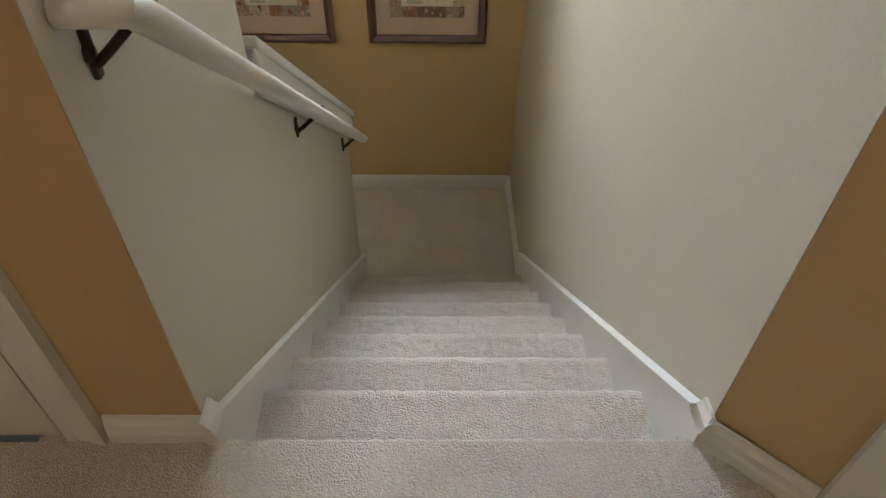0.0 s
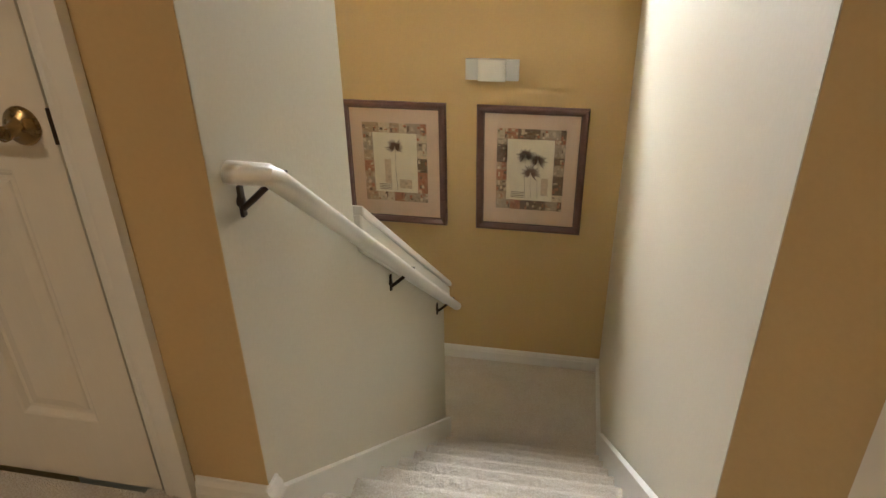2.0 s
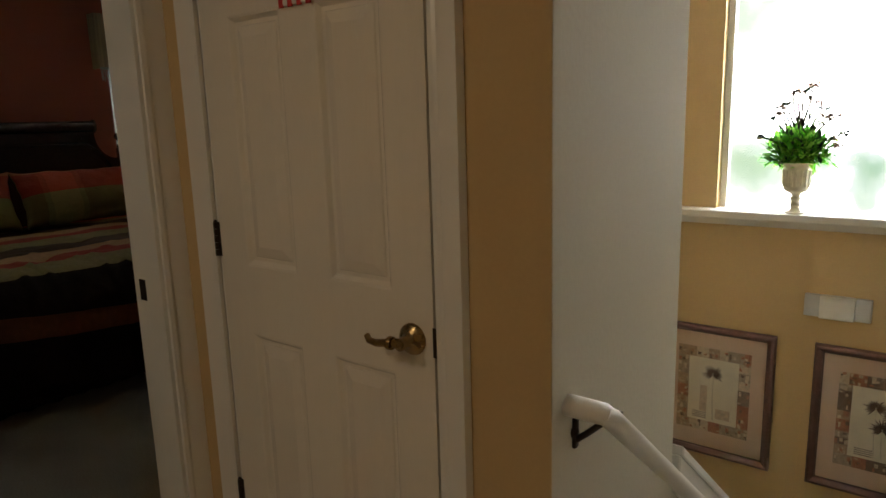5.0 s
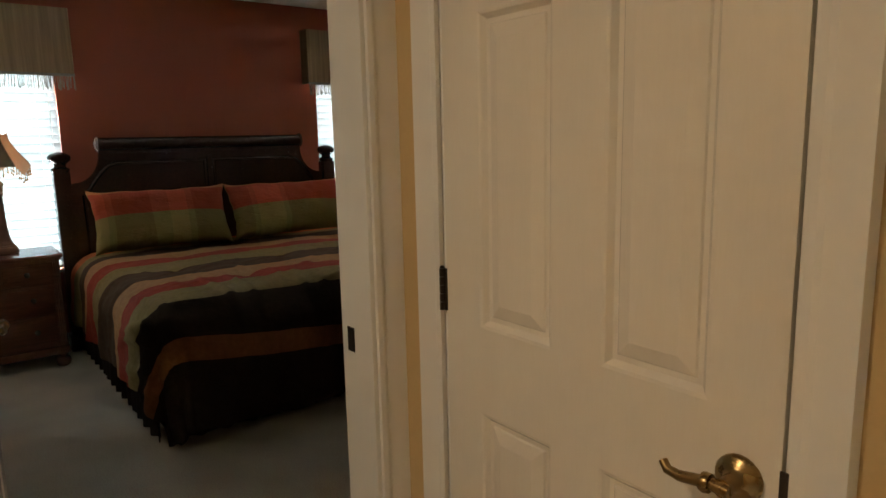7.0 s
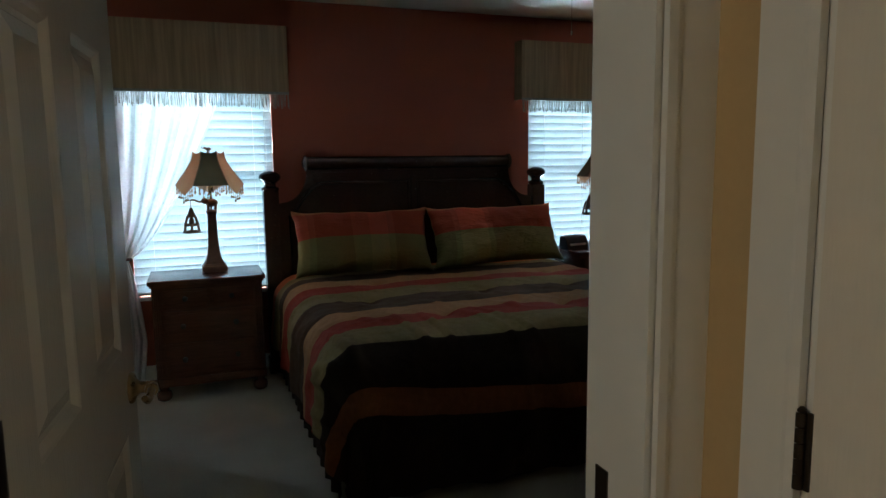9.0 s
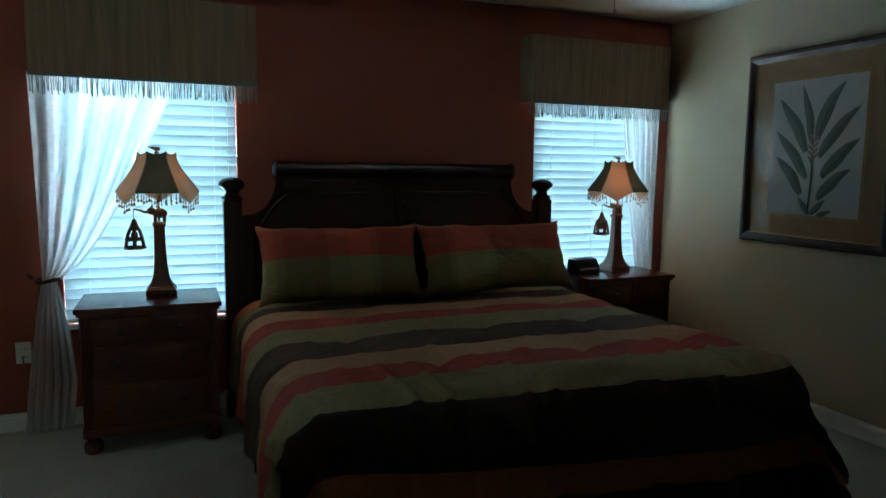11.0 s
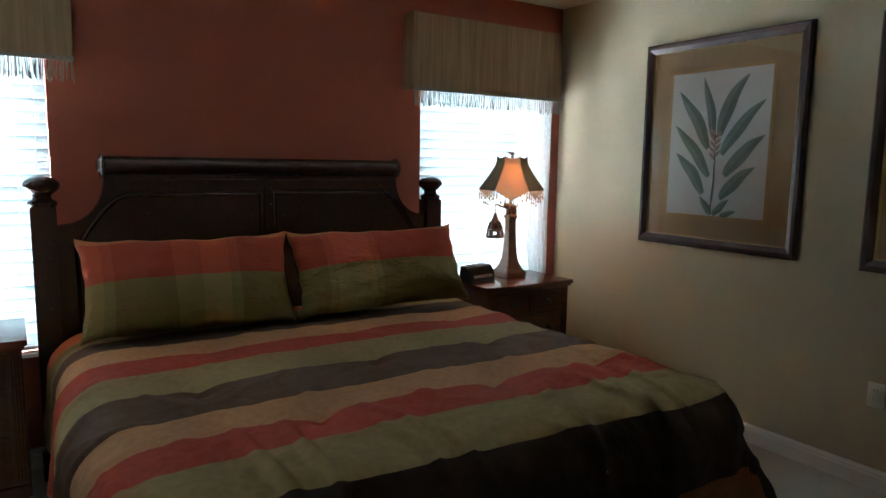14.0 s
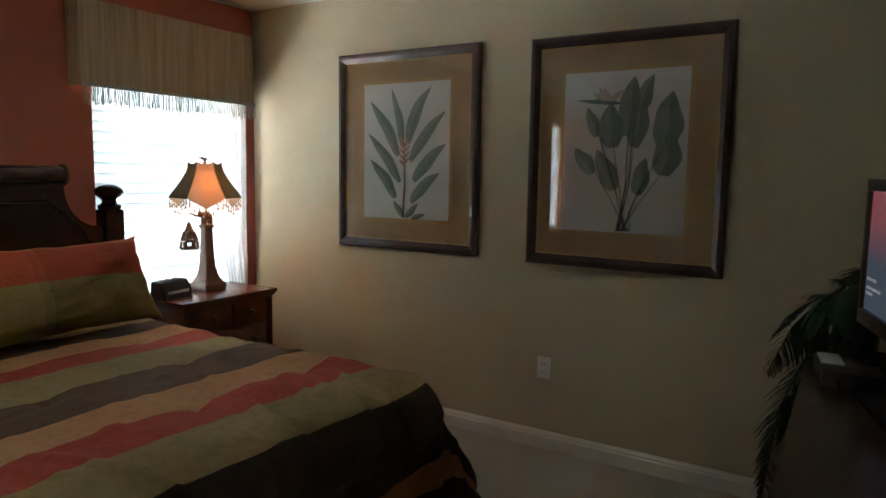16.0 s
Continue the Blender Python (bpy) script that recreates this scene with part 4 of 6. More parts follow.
# ---- bedroom windows, blinds, curtains, valances ----
def bedroom_window(name, y0, y1, z0, z1, label):
    ob = thing(name, label, "window", kind="structure")
    zm = (z0 + z1) / 2
    for r in ((y0, y0 + 0.04, z0, z1), (y1 - 0.04, y1, z0, z1), (y0 + 0.04, y1 - 0.04, z0, z0 + 0.04), (y0 + 0.04, y1 - 0.04, z1 - 0.04, z1), (y0 + 0.04, y1 - 0.04, zm - 0.02, zm + 0.02)):
        part("window_frame", boxes((-5.20, -5.17, r[0] + 0.001, r[1] - 0.001, r[2] + 0.001, r[3] - 0.001), bevel=0.003), trim_paint, ob)
    for a, b in ((z0 + 0.04, zm - 0.02), (zm + 0.02, z1 - 0.04)):
        g = part("pane", boxes((-5.187, -5.183, y0 + 0.04, y1 - 0.04, a, b)), clear_glass, ob)
        g.visible_shadow = False
    part("window_sill", boxes((-5.168, -5.055, y0 - 0.03, y1 + 0.03, z0 - 0.02, z0 - 0.002), bevel=0.004), trim_paint, ob, "white window sill")


bedroom_window("window_2", -1.0, -0.10, 0.55, 2.0, "bright bedroom window behind white blinds and a sheer curtain")
bedroom_window("window_3", 1.82, 2.78, 0.55, 2.0, "bright bedroom window in the corner behind white blinds")
bedroom_window("window_4", -2.74, -2.22, 0.7, 2.12, "narrow bright window in the side passage")


def blind(y0, y1, label):
    ob = thing("window_blind", label, "blind", (-5.098, (y0 + y1) / 2, 0.56), group="white window blinds")
    h = (y1 - y0) / 2 - 0.0012
    part("head_rail", boxes((-0.025, 0.025, -h, h, 1.39, 1.43), bevel=0.003), white_plastic, ob)
    part("bottom_rail", boxes((-0.022, 0.022, -h, h, 0.0, 0.016), bevel=0.003), white_plastic, ob)
    bm = bmesh.new()
    rows = []
    for k in range(5):
        u = -0.030 + 0.015 * k
        c = 0.0035 * math.cos(math.pi * k / 4 - math.pi / 2)
        rows.append((u, c))
    top = [(u, c + 0.0013) for u, c in rows]
    prism(bm, rows + top[::-1], "y", -h, h)
    bmesh.ops.transform(bm, matrix=pose(0, 0, 0, 0, -76, 0), verts=bm.verts)
    first = None
    n = 25
    for k in range(n):
        z = 0.045 + k * 0.0552
        if first is None:
            first = part("slat", bm, slat_plastic, ob)
            first.location = (0, 0, z)
        else:
            o = new("slat", first.data)
            o.parent = ob
            o.location = (0, random.uniform(-0.001, 0.001), z + random.uniform(-0.0015, 0.0015))
    for y in (-h * 0.72, 0, h * 0.72):
        bm = bmesh.new()
        tube(bm, [(0.022, y, 0.01), (0.022, y, 1.40)], 0.0016, 5)
        part("ladder_cord", bm, white_cloth, ob)
    bm = bmesh.new()
    tube(bm, [(0.034, h - 0.05, 1.39), (0.036, h - 0.05, 0.70)], 0.0018, 5)
    lathe(bm, [(0.003, 0.66), (0.008, 0.665), (0.006, 0.70), (0.002, 0.705)], 8, (0.036, h - 0.05))
    part("pull_cord", bm, white_plastic, ob)


blind(-1.0, -0.10, "white slatted blind lowered over the window beside the bed")
blind(1.82, 2.78, "white slatted blind lowered over the corner window")

m = material("valance_cloth", (0.27, 0.185, 0.105), 0.9, vary=0.48, scale=55, grain=0.3, grain_scale=30, bump=0.35, bump_scale=40, stretch=(1, 1, 0.04), spec=0.2)
valance_cloth = m


def valance(y0, y1, z0, z1, label):
    ob = thing("window_valance", label, "valance", (-5.08, (y0 + y1) / 2, z0), group="woven valances")
    h, t = (y1 - y0) / 2, z1 - z0
    bm = bmesh.new()
    prism(bm, [(0.002, -h), (0.115, -h), (0.12, -h + 0.006), (0.12, h - 0.006), (0.115, h), (0.002, h), (0.002, h - 0.012), (0.106, h - 0.012), (0.106, -h + 0.012), (0.002, -h + 0.012)], "z", 0, t)
    part("face", bm, valance_cloth, ob)
    part("top_board", boxes((0.003, 0.1055, -h + 0.0125, h - 0.0125, t - 0.02, t - 0.004)), valance_cloth, ob)
    rng = random.Random(int(y0 * 10))
    bm = bmesh.new()
    box(bm, 0.121, 0.126, -h, h, -0.008, 0.010)
    part("gimp", bm, fringe_cloth, ob)
    bm = bmesh.new()
    n = int(2 * h / 0.0085)
    for k in range(n):
        y = -h + 2 * h * (k + 0.5) / n + rng.uniform(-0.003, 0.003)
        l = rng.uniform(0.075, 0.10)
        sw = rng.uniform(-0.008, 0.008)
        tube(bm, [(0.122, y, 0.0), (0.124 + rng.uniform(-0.004, 0.004), y + sw * 0.5, -l * 0.5), (0.124, y + sw, -l)], 0.0021, 4, taper=0.0030)
    f = part("fringe", bm, fringe_cloth, ob, "tasselled olive fringe")
    f["kind"] = "stuff"
    return ob


valance(-1.085, 0.006, 1.845, 2.27, "tan woven valance with tasselled fringe over the bedside window")
valance(1.70, 2.83, 1.845, 2.27, "tan woven valance with tasselled fringe over the corner window")


def sheer(name, label, outer, sweep, tie_z, side, floor_w):
    """A sheer panel that hangs from its rod, is swept aside to a tieback and falls to the floor. side: +1 sweeps towards +y."""
    ob = thing(name, label, "curtain", (-5.02, outer, 0), group="white sheer curtains")
    bm = bmesh.new()
    nu, nv = 44, 40
    top = 1.86
    grid = []
    for j in range(nv + 1):
        z = top - (top - 0.012) * j / nv
        if z > tie_z:
            t = (top - z) / (top - tie_z)
            w = sweep * (1 - t) ** 0.62 * (1 - 0.10 * t) + 0.055
            left = 0.02 * t
        else:
            t = (tie_z - z) / tie_z
            w = 0.055 + floor_w * min(1, t * 1.5) ** 0.7
            left = 0.02 - 0.12 * t ** 0.8
        row = []
        for i in range(nu + 1):
            u = i / nu
            fold = (0.020 * math.sin(u * 34 + 0.6 * math.sin(z * 3)) + 0.009 * math.sin(u * 71 + z * 2)) * (0.55 + 0.45 * min(1, abs(z - tie_z) * 3))
            row.append(bm.verts.new((0.02 + fold, -side * (left + w * u), z)))
        grid.append(row)
    for a, b in zip(grid, grid[1:]):
        for i in range(nu):
            bm.faces.new((a[i], a[i + 1], b[i + 1], b[i]))
    part("panel", bm, white_cloth, ob, smooth=180)
    bm = bmesh.new()
    y = -side * 0.045
    pts = [(0.02 + 0.045 * math.cos(a), y + 0.050 * math.sin(a), tie_z + 0.006 * math.sin(a * 2)) for a in [2 * math.pi * k / 16 for k in range(16)]]
    tube(bm, pts + [pts[0]], 0.010, 6)
    tube(bm, [(0.0, side * 0.03, tie_z + 0.01), (-0.055, side * 0.06, tie_z + 0.02)], 0.008, 6)
    part("tieback", bm, rope, ob, "dark cord tieback", smooth=60)
    return ob


sheer("sheer_curtain", "white sheer curtain tied back beside the window", -1.10, 0.64, 0.81, -1, 0.17)
sheer("sheer_curtain", "white sheer curtain gathered in the corner", 2.785, 0.27, 0.50, 1, 0.16)

# ---- bed ----
bed = thing("bed", "king bed with dark carved headboard", "bed", (-4.95, 0.836, 0))
HB = 0.98


def post(y):
    bm = bmesh.new()
    box(bm, -0.049, 0.049, y - 0.049, y + 0.049, 0, 1.215, 0.005)
    box(bm, -0.058, 0.058, y - 0.058, y + 0.058, 0.0, 0.10, 0.006)
    lathe(bm, [(0.050, 1.213), (0.057, 1.222), (0.057, 1.236), (0.038, 1.248), (0.036, 1.262), (0.050, 1.276), (0.066, 1.290), (0.071, 1.306), (0.066, 1.322), (0.048, 1.336), (0.020, 1.344), (0.004, 1.346)], 22, (0, y))
    part("post", bm, dark_wood, bed, smooth=40)


post(-HB)
post(HB)
# shoulders sweep from the posts up to the roll
out = [(-HB + 0.05, 0.30), (HB - 0.05, 0.30), (HB - 0.05, 1.13)]
for k in range(9):
    a = k / 8 * math.pi / 2
    out.append((0.905 - 0.165 * math.sin(a) + 0.0, 1.135 + 0.20 * (1 - math.cos(a))))
out += [(0.74, 1.36), (-0.74, 1.36)]
for k in range(8, -1, -1):
    a = k / 8 * math.pi / 2
    out.append((-0.905 + 0.165 * math.sin(a), 1.135 + 0.20 * (1 - math.cos(a))))
out.append((-HB + 0.05, 1.13))
bm = bmesh.new()
prism(bm, out, "x", -0.028, 0.014)
part("back_panel", bm, dark_wood, bed, smooth=30)


def hb_frame(y0, y1, mirror):
    """Raised moulding round one of the two headboard panels, with a clipped, rounded outer shoulder."""
    pts = [(y0, 0.35), (y1, 0.35), (y1, 1.26)]
    o = y0
    for k in range(8):
        a = k / 7 * math.pi / 2
        pts.append((o + 0.19 * (1 - math.sin(a)) + 0.02, 1.26 - 0.20 * (math.sin(a)) ** 1.6))
    pts.append((y0, 1.05))
    bm = bmesh.new()
    P = [(0.018, mirror * u, v) for u, v in pts]
    tube(bm, P + [P[0]], 0.013, 6)
    part("panel_moulding", bm, dark_wood, bed, smooth=60)


hb_frame(-0.86, -0.035, 1)
hb_frame(-0.86, -0.035, -1)
part("centre_stile", boxes((0.0145, 0.030, -0.020, 0.020, 0.35, 1.30), bevel=0.004), dark_wood, bed)
part("cross_rail", boxes((0.0145, 0.026, -0.70, 0.70, 1.275, 1.335), bevel=0.005), dark_wood, bed)
bm = bmesh.new()
tube(bm, [(0.0, -0.735, 1.392), (0.0, 0.735, 1.392)], 0.044, 20)
part("top_roll", bm, dark_wood, bed, smooth=50)
for s in (-1, 1):
    bm = bmesh.new()
    lathe(bm, [(0.046, 0.0), (0.053, 0.004), (0.053, 0.014), (0.044, 0.020), (0.030, 0.022), (0.026, 0.028), (0.010, 0.032)], 22, m=Matrix.Translation((0, s * 0.736, 1.392)) @ pose(0, 0, 0, -90 * s, 0, 0))
    part("roll_end", bm, roll_wood_glint, bed, "turned roll end", smooth=40)
part("mattress", boxes((0.06, 1.94, -0.94, 0.94, 0.30, 0.585), bevel=0.05), sheet_cloth, bed)
part("box_base", boxes((0.06, 1.93, -0.93, 0.93, 0.05, 0.295), bevel=0.02), dark_wood, bed)

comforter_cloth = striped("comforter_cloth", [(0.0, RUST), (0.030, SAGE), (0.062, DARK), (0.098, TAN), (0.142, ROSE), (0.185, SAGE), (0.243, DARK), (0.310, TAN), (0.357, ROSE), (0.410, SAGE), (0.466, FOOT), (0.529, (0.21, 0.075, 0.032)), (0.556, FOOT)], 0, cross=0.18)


def comforter():
    """A thick cover over the mattress: soft crown, rounded edges, short sides, a long foot and corners that drape as cones."""
    bm = bmesh.new()
    uv = bm.loops.layers.uv.new("UVMap")
    top, start = 0.645, 0.10
    nu, nv = 230, 210
    foot_edge, foot_reach = 1.94, 2.44
    near, far = (0.985, 0.15, 1.34), (1.10, 0.16, 1.55)    # edge, rounding, reach of the cloth on either side
    foot_round = 0.19

    def ridge(v, k):
        return max(0.0, 1 - abs(noise.noise(v)) * k) ** 2

    def ease(a, b, v):
        t = min(1, max(0, (v - a) / (b - a)))
        return t * t * (3 - 2 * t)

    def drape(su, sv):
        edge, r, reach = far if sv > 0 else near
        sgn = 1 if sv >= 0 else -1
        w = abs(sv)
        blend = ease(edge - 0.5, edge, w)
        ru = foot_round + (r - foot_round) * blend
        a, b = max(0, su - (foot_edge - ru)), max(0, w - (edge - r))
        p = 2.0 + 1.0 * ease(0.0, 0.4, sv)    # the corner by the long wall is pulled fuller
        d = (a ** p + b ** p) ** (1 / p)
        ix, iy = min(su, foot_edge - ru), min(w, edge - r)
        if d < 1e-6:
            nx, ny, rr = 1.0, 0.0, ru
        else:
            nx, ny = a / math.hypot(a, b), b / math.hypot(a, b)
            rr = ru * nx * nx + r * ny * ny
        q = rr * math.pi / 2
        flare = 0.02 * nx * nx + (0.42 * ease(0.3, 1.7, su) if sv > 0 else 0.05) * ny * ny + (0.22 if sv > 0 else -0.02) * (2 * nx * ny) ** 2
        if d < q:
            th = d / rr
            out, drop = rr * math.sin(th), rr * (1 - math.cos(th))
        else:
            th = math.pi / 2
            out, drop = rr + flare * (d - q), rr + (d - q) * math.sqrt(max(0.1, 1 - flare * flare))
        hang = ease(0.10, 0.40, drop)
        along = su * 13 + 1 if ny > nx else w * sgn * 15
        out += hang * (0.014 * math.sin(along) + 0.009 * math.sin(along * 2.3 + 1)) + 0.030 * hang * (2 * nx * ny) ** 2 * math.sin(6 * math.atan2(ny, nx))
        x, y, z = ix + nx * out, (iy + ny * out) * sgn, top - drop
        # relief stands off the cloth along its own normal
        P = Vector((su, w * sgn, 0))
        n1 = noise.noise(P * 2.2 + Vector((0, 0, 3.1)))
        n2 = noise.noise(Vector((su * 5.0, P.y * 6.5, 1.7)))
        n3 = noise.noise(Vector((su * 13 + P.y * 5, P.y * 11 - su * 4, 0.3)))
        lift = 0.012 * n1 + 0.0045 * n2 + 0.0035 * n3
        lift += 0.005 * ridge(Vector((su * 2.0 + P.y * 2.6, P.y * 1.5 - su * 3.0, 8.2)), 7.0) * ease(0.5, 0.9, su)
        lift += 0.0035 * ridge(Vector((su * 4.2 - P.y * 2.1, P.y * 3.4 + su * 1.0, 2.4)), 6.0)
        pull = ease(1.20, 1.62, su) * (1 - 0.6 * ease(1.75, 2.1, su))
        lift += 0.017 * pull * ridge(Vector((su * 1.3 - 0.5 * P.y, P.y * 5.5 + 1.1 * su * P.y, 4.6)), 3.6)
        lift += 0.012 * ridge(Vector((su * 4.5, w * 1.2, 6.6)), 3.4) * ease(edge - 0.30, edge, w)
        lift += 0.018 * max(0.0, 1 - (P.y / edge) ** 2)
        for tx, ty in TUFTS:
            dd = (su + start - tx) ** 2 + (P.y - ty) ** 2
            if dd < 0.04:
                lift -= 0.022 * math.exp(-dd / 0.0014) + 0.010 * math.exp(-dd / 0.010)
        x, y, z = x + nx * math.sin(th) * lift, y + sgn * ny * math.sin(th) * lift, z + math.cos(th) * lift
        floor = 0.030 + 0.008 * math.sin(su * 21 + w * 17)
        if z < floor:
            spread = min(0.12, floor - z)
            x, y, z = x + nx * spread * 0.35, y + sgn * ny * spread * 0.35, floor
        return (x + start, y, z)

    grid = []
    for j in range(nv + 1):
        t = -1 + 2 * j / nv
        sv = t * (far[2] if t > 0 else near[2])
        grid.append([bm.verts.new(drape(foot_reach * i / nu, sv)) for i in range(nu + 1)])
    for j in range(nv):
        for i in range(nu):
            f = bm.faces.new((grid[j][i], grid[j][i + 1], grid[j + 1][i + 1], grid[j + 1][i]))
            for loop, (a, b) in zip(f.loops, ((i, j), (i + 1, j), (i + 1, j + 1), (i, j + 1))):
                su, t = foot_reach * a / nu, -1 + 2 * b / nv
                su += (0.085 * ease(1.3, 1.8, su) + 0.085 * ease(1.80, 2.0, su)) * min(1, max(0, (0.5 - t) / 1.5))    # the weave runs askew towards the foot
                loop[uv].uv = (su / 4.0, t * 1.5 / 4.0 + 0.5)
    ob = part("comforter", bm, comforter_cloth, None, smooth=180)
    sol = ob.modifiers.new("thickness", "SOLIDIFY")
    sol.thickness, sol.offset = 0.016, -1
    ob.matrix_basis = pose(-4.95, 0.836, 0)
    flat = [v.co for v in ob.data.vertices]
    for tx, ty in TUFTS:
        c = min(flat, key=lambda p: (p.x - tx) ** 2 + (p.y - ty) ** 2 - p.z)
        tb = bmesh.new()
        blob(tb, (c.x, c.y, c.z + 0.003), (0.013, 0.013, 0.005), 8)
        for q in range(5):
            aa = q * 1.256
            tube(tb, [(c.x, c.y, c.z + 0.005), (c.x + 0.020 * math.cos(aa), c.y + 0.020 * math.sin(aa), c.z + 0.003)], 0.0030, 4)
        part("tuft", tb, rope, ob, "dark stitched tuft")
    tagged(ob, "striped comforter in rust, sage, tan and brown spread over the bed", "comforter")


TUFTS = [(0.62, -0.45), (0.62, 0.15), (0.62, 0.70), (1.12, -0.60), (1.12, 0.05), (1.12, 0.60), (1.55, -0.35), (1.55, 0.30), (1.55, 0.80)]
comforter()

# gathered dark skirt that hides the base
skirt_cloth = material("skirt_cloth", (0.030, 0.020, 0.015), 0.92, vary=0.25, scale=14, grain=0.2, grain_scale=150, spec=0.08)


def bed_skirt(name, p, q, out):
    p, q, out = Vector((*p, 0)), Vector((*q, 0)), Vector((*out, 0))
    bm = bmesh.new()
    n = int((q - p).length / 0.012)
    rows = []
    for z, full in ((0.012, 1.0), (0.15, 0.8), (0.31, 0.35)):
        rows.append([p.lerp(q, i / n) + out * (0.012 + full * (0.013 * math.sin(i * 0.62) + 0.006 * math.sin(i * 1.13 + 1))) + Vector((0, 0, z)) for i in range(n + 1)])
    front = [[bm.verts.new(c + out * 0.004) for c in r] for r in rows]
    back = [[bm.verts.new(c) for c in r] for r in rows]
    for g, flip in ((front, 1), (back, -1)):
        for a, b in zip(g, g[1:]):
            for i in range(n):
                bm.faces.new((a[i], a[i + 1], b[i + 1], b[i])[::flip])
    for k in (0, 2):
        for i in range(n):
            bm.faces.new((front[k][i], front[k][i + 1], back[k][i + 1], back[k][i]))
    part(name, bm, skirt_cloth, bed, "dark gathered bed skirt", smooth=60)


bed_skirt("skirt_side", (0.08, -0.945), (1.93, -0.945), (0, -1))
bed_skirt("skirt_side", (0.08, 0.945), (1.93, 0.945), (0, 1))
bed_skirt("skirt_foot", (1.945, -0.93), (1.945, 0.93), (1, 0))

pillow_cloth = striped("pillow_cloth", [(0.0, (0.21, 0.17, 0.065)), (0.25, (0.225, 0.18, 0.07)), (0.52, (0.36, 0.070, 0.036)), (0.93, (0.42, 0.15, 0.06))], 1, cross=0.55, relief=0.010)


def pillow(y0, y1, label, lean, turn, seed):
    w, h, t = (y1 - y0) / 2, 0.215, 0.110
    bm = bmesh.new()
    uv = bm.loops.layers.uv.new("UVMap")
    n1, n2 = 36, 22
    sides = []
    for face in (1, -1):
        g = []
        for j in range(n2 + 1):
            b = -1 + 2 * j / n2
            row = []
            for i in range(n1 + 1):
                a = -1 + 2 * i / n1
                edge = (1 - abs(a) ** 2.6) * (1 - abs(b) ** 2.6)
                th = t * max(0.0, edge) ** 0.55
                nz = noise.noise(Vector((a * 2.3 + seed, b * 2.0, face)))
                nz2 = noise.noise(Vector((a * 7 + seed, b * 5, face * 2)))
                pin = 1 - 0.065 * (1 - b * b) * abs(a) ** 3 + 0.022 * noise.noise(Vector((b * 4, seed, 1)))
                pinb = 1 - 0.085 * (1 - abs(a) ** 3) * abs(b) ** 2 + 0.055 * noise.noise(Vector((a * 3, seed, 7))) + 0.025 * max(0, abs(a) - 0.9) * 10 * abs(b)
                row.append(bm.verts.new((face * (th * (1 + 0.18 * nz) + 0.004 + 0.010 * nz2 * edge), w * a * pin, h * b * pinb)))
            g.append(row)
        sides.append(g)
        for j in range(n2):
            for i in range(n1):
                f = bm.faces.new((g[j][i], g[j][i + 1], g[j + 1][i + 1], g[j + 1][i]))
                for loop, (p, q) in zip(f.loops, ((i, j), (i + 1, j), (i + 1, j + 1), (i, j + 1))):
                    loop[uv].uv = (p / n1 + seed, q / n2)
    A, B = sides
    rim = [(0, i) for i in range(n1)] + [(j, n1) for j in range(n2)] + [(n2, i) for i in range(n1, 0, -1)] + [(j, 0) for j in range(n2, 0, -1)]
    for k in range(len(rim)):
        (j0, i0), (j1, i1) = rim[k], rim[(k + 1) % len(rim)]
        f = bm.faces.new((A[j0][i0], A[j1][i1], B[j1][i1], B[j0][i0]))
        for loop in f.loops:
            loop[uv].uv = (0.5 + seed, 0.0)
    ob = part("pillow", bm, pillow_cloth, None, smooth=180)
    ob.matrix_basis = Matrix.Translation((-4.60, (y0 + y1) / 2, 0.893)) @ pose(0, 0, 0, 0, -lean, turn)
    tagged(ob, label, "pillow", "striped pillows on the bed")


pillow(-0.055, 0.825, "striped rust and olive pillow leaning on the headboard", 24, -3, 1)
pillow(0.835, 1.80, "striped rust and olive pillow beside the corner nightstand", 26, 2, 5)


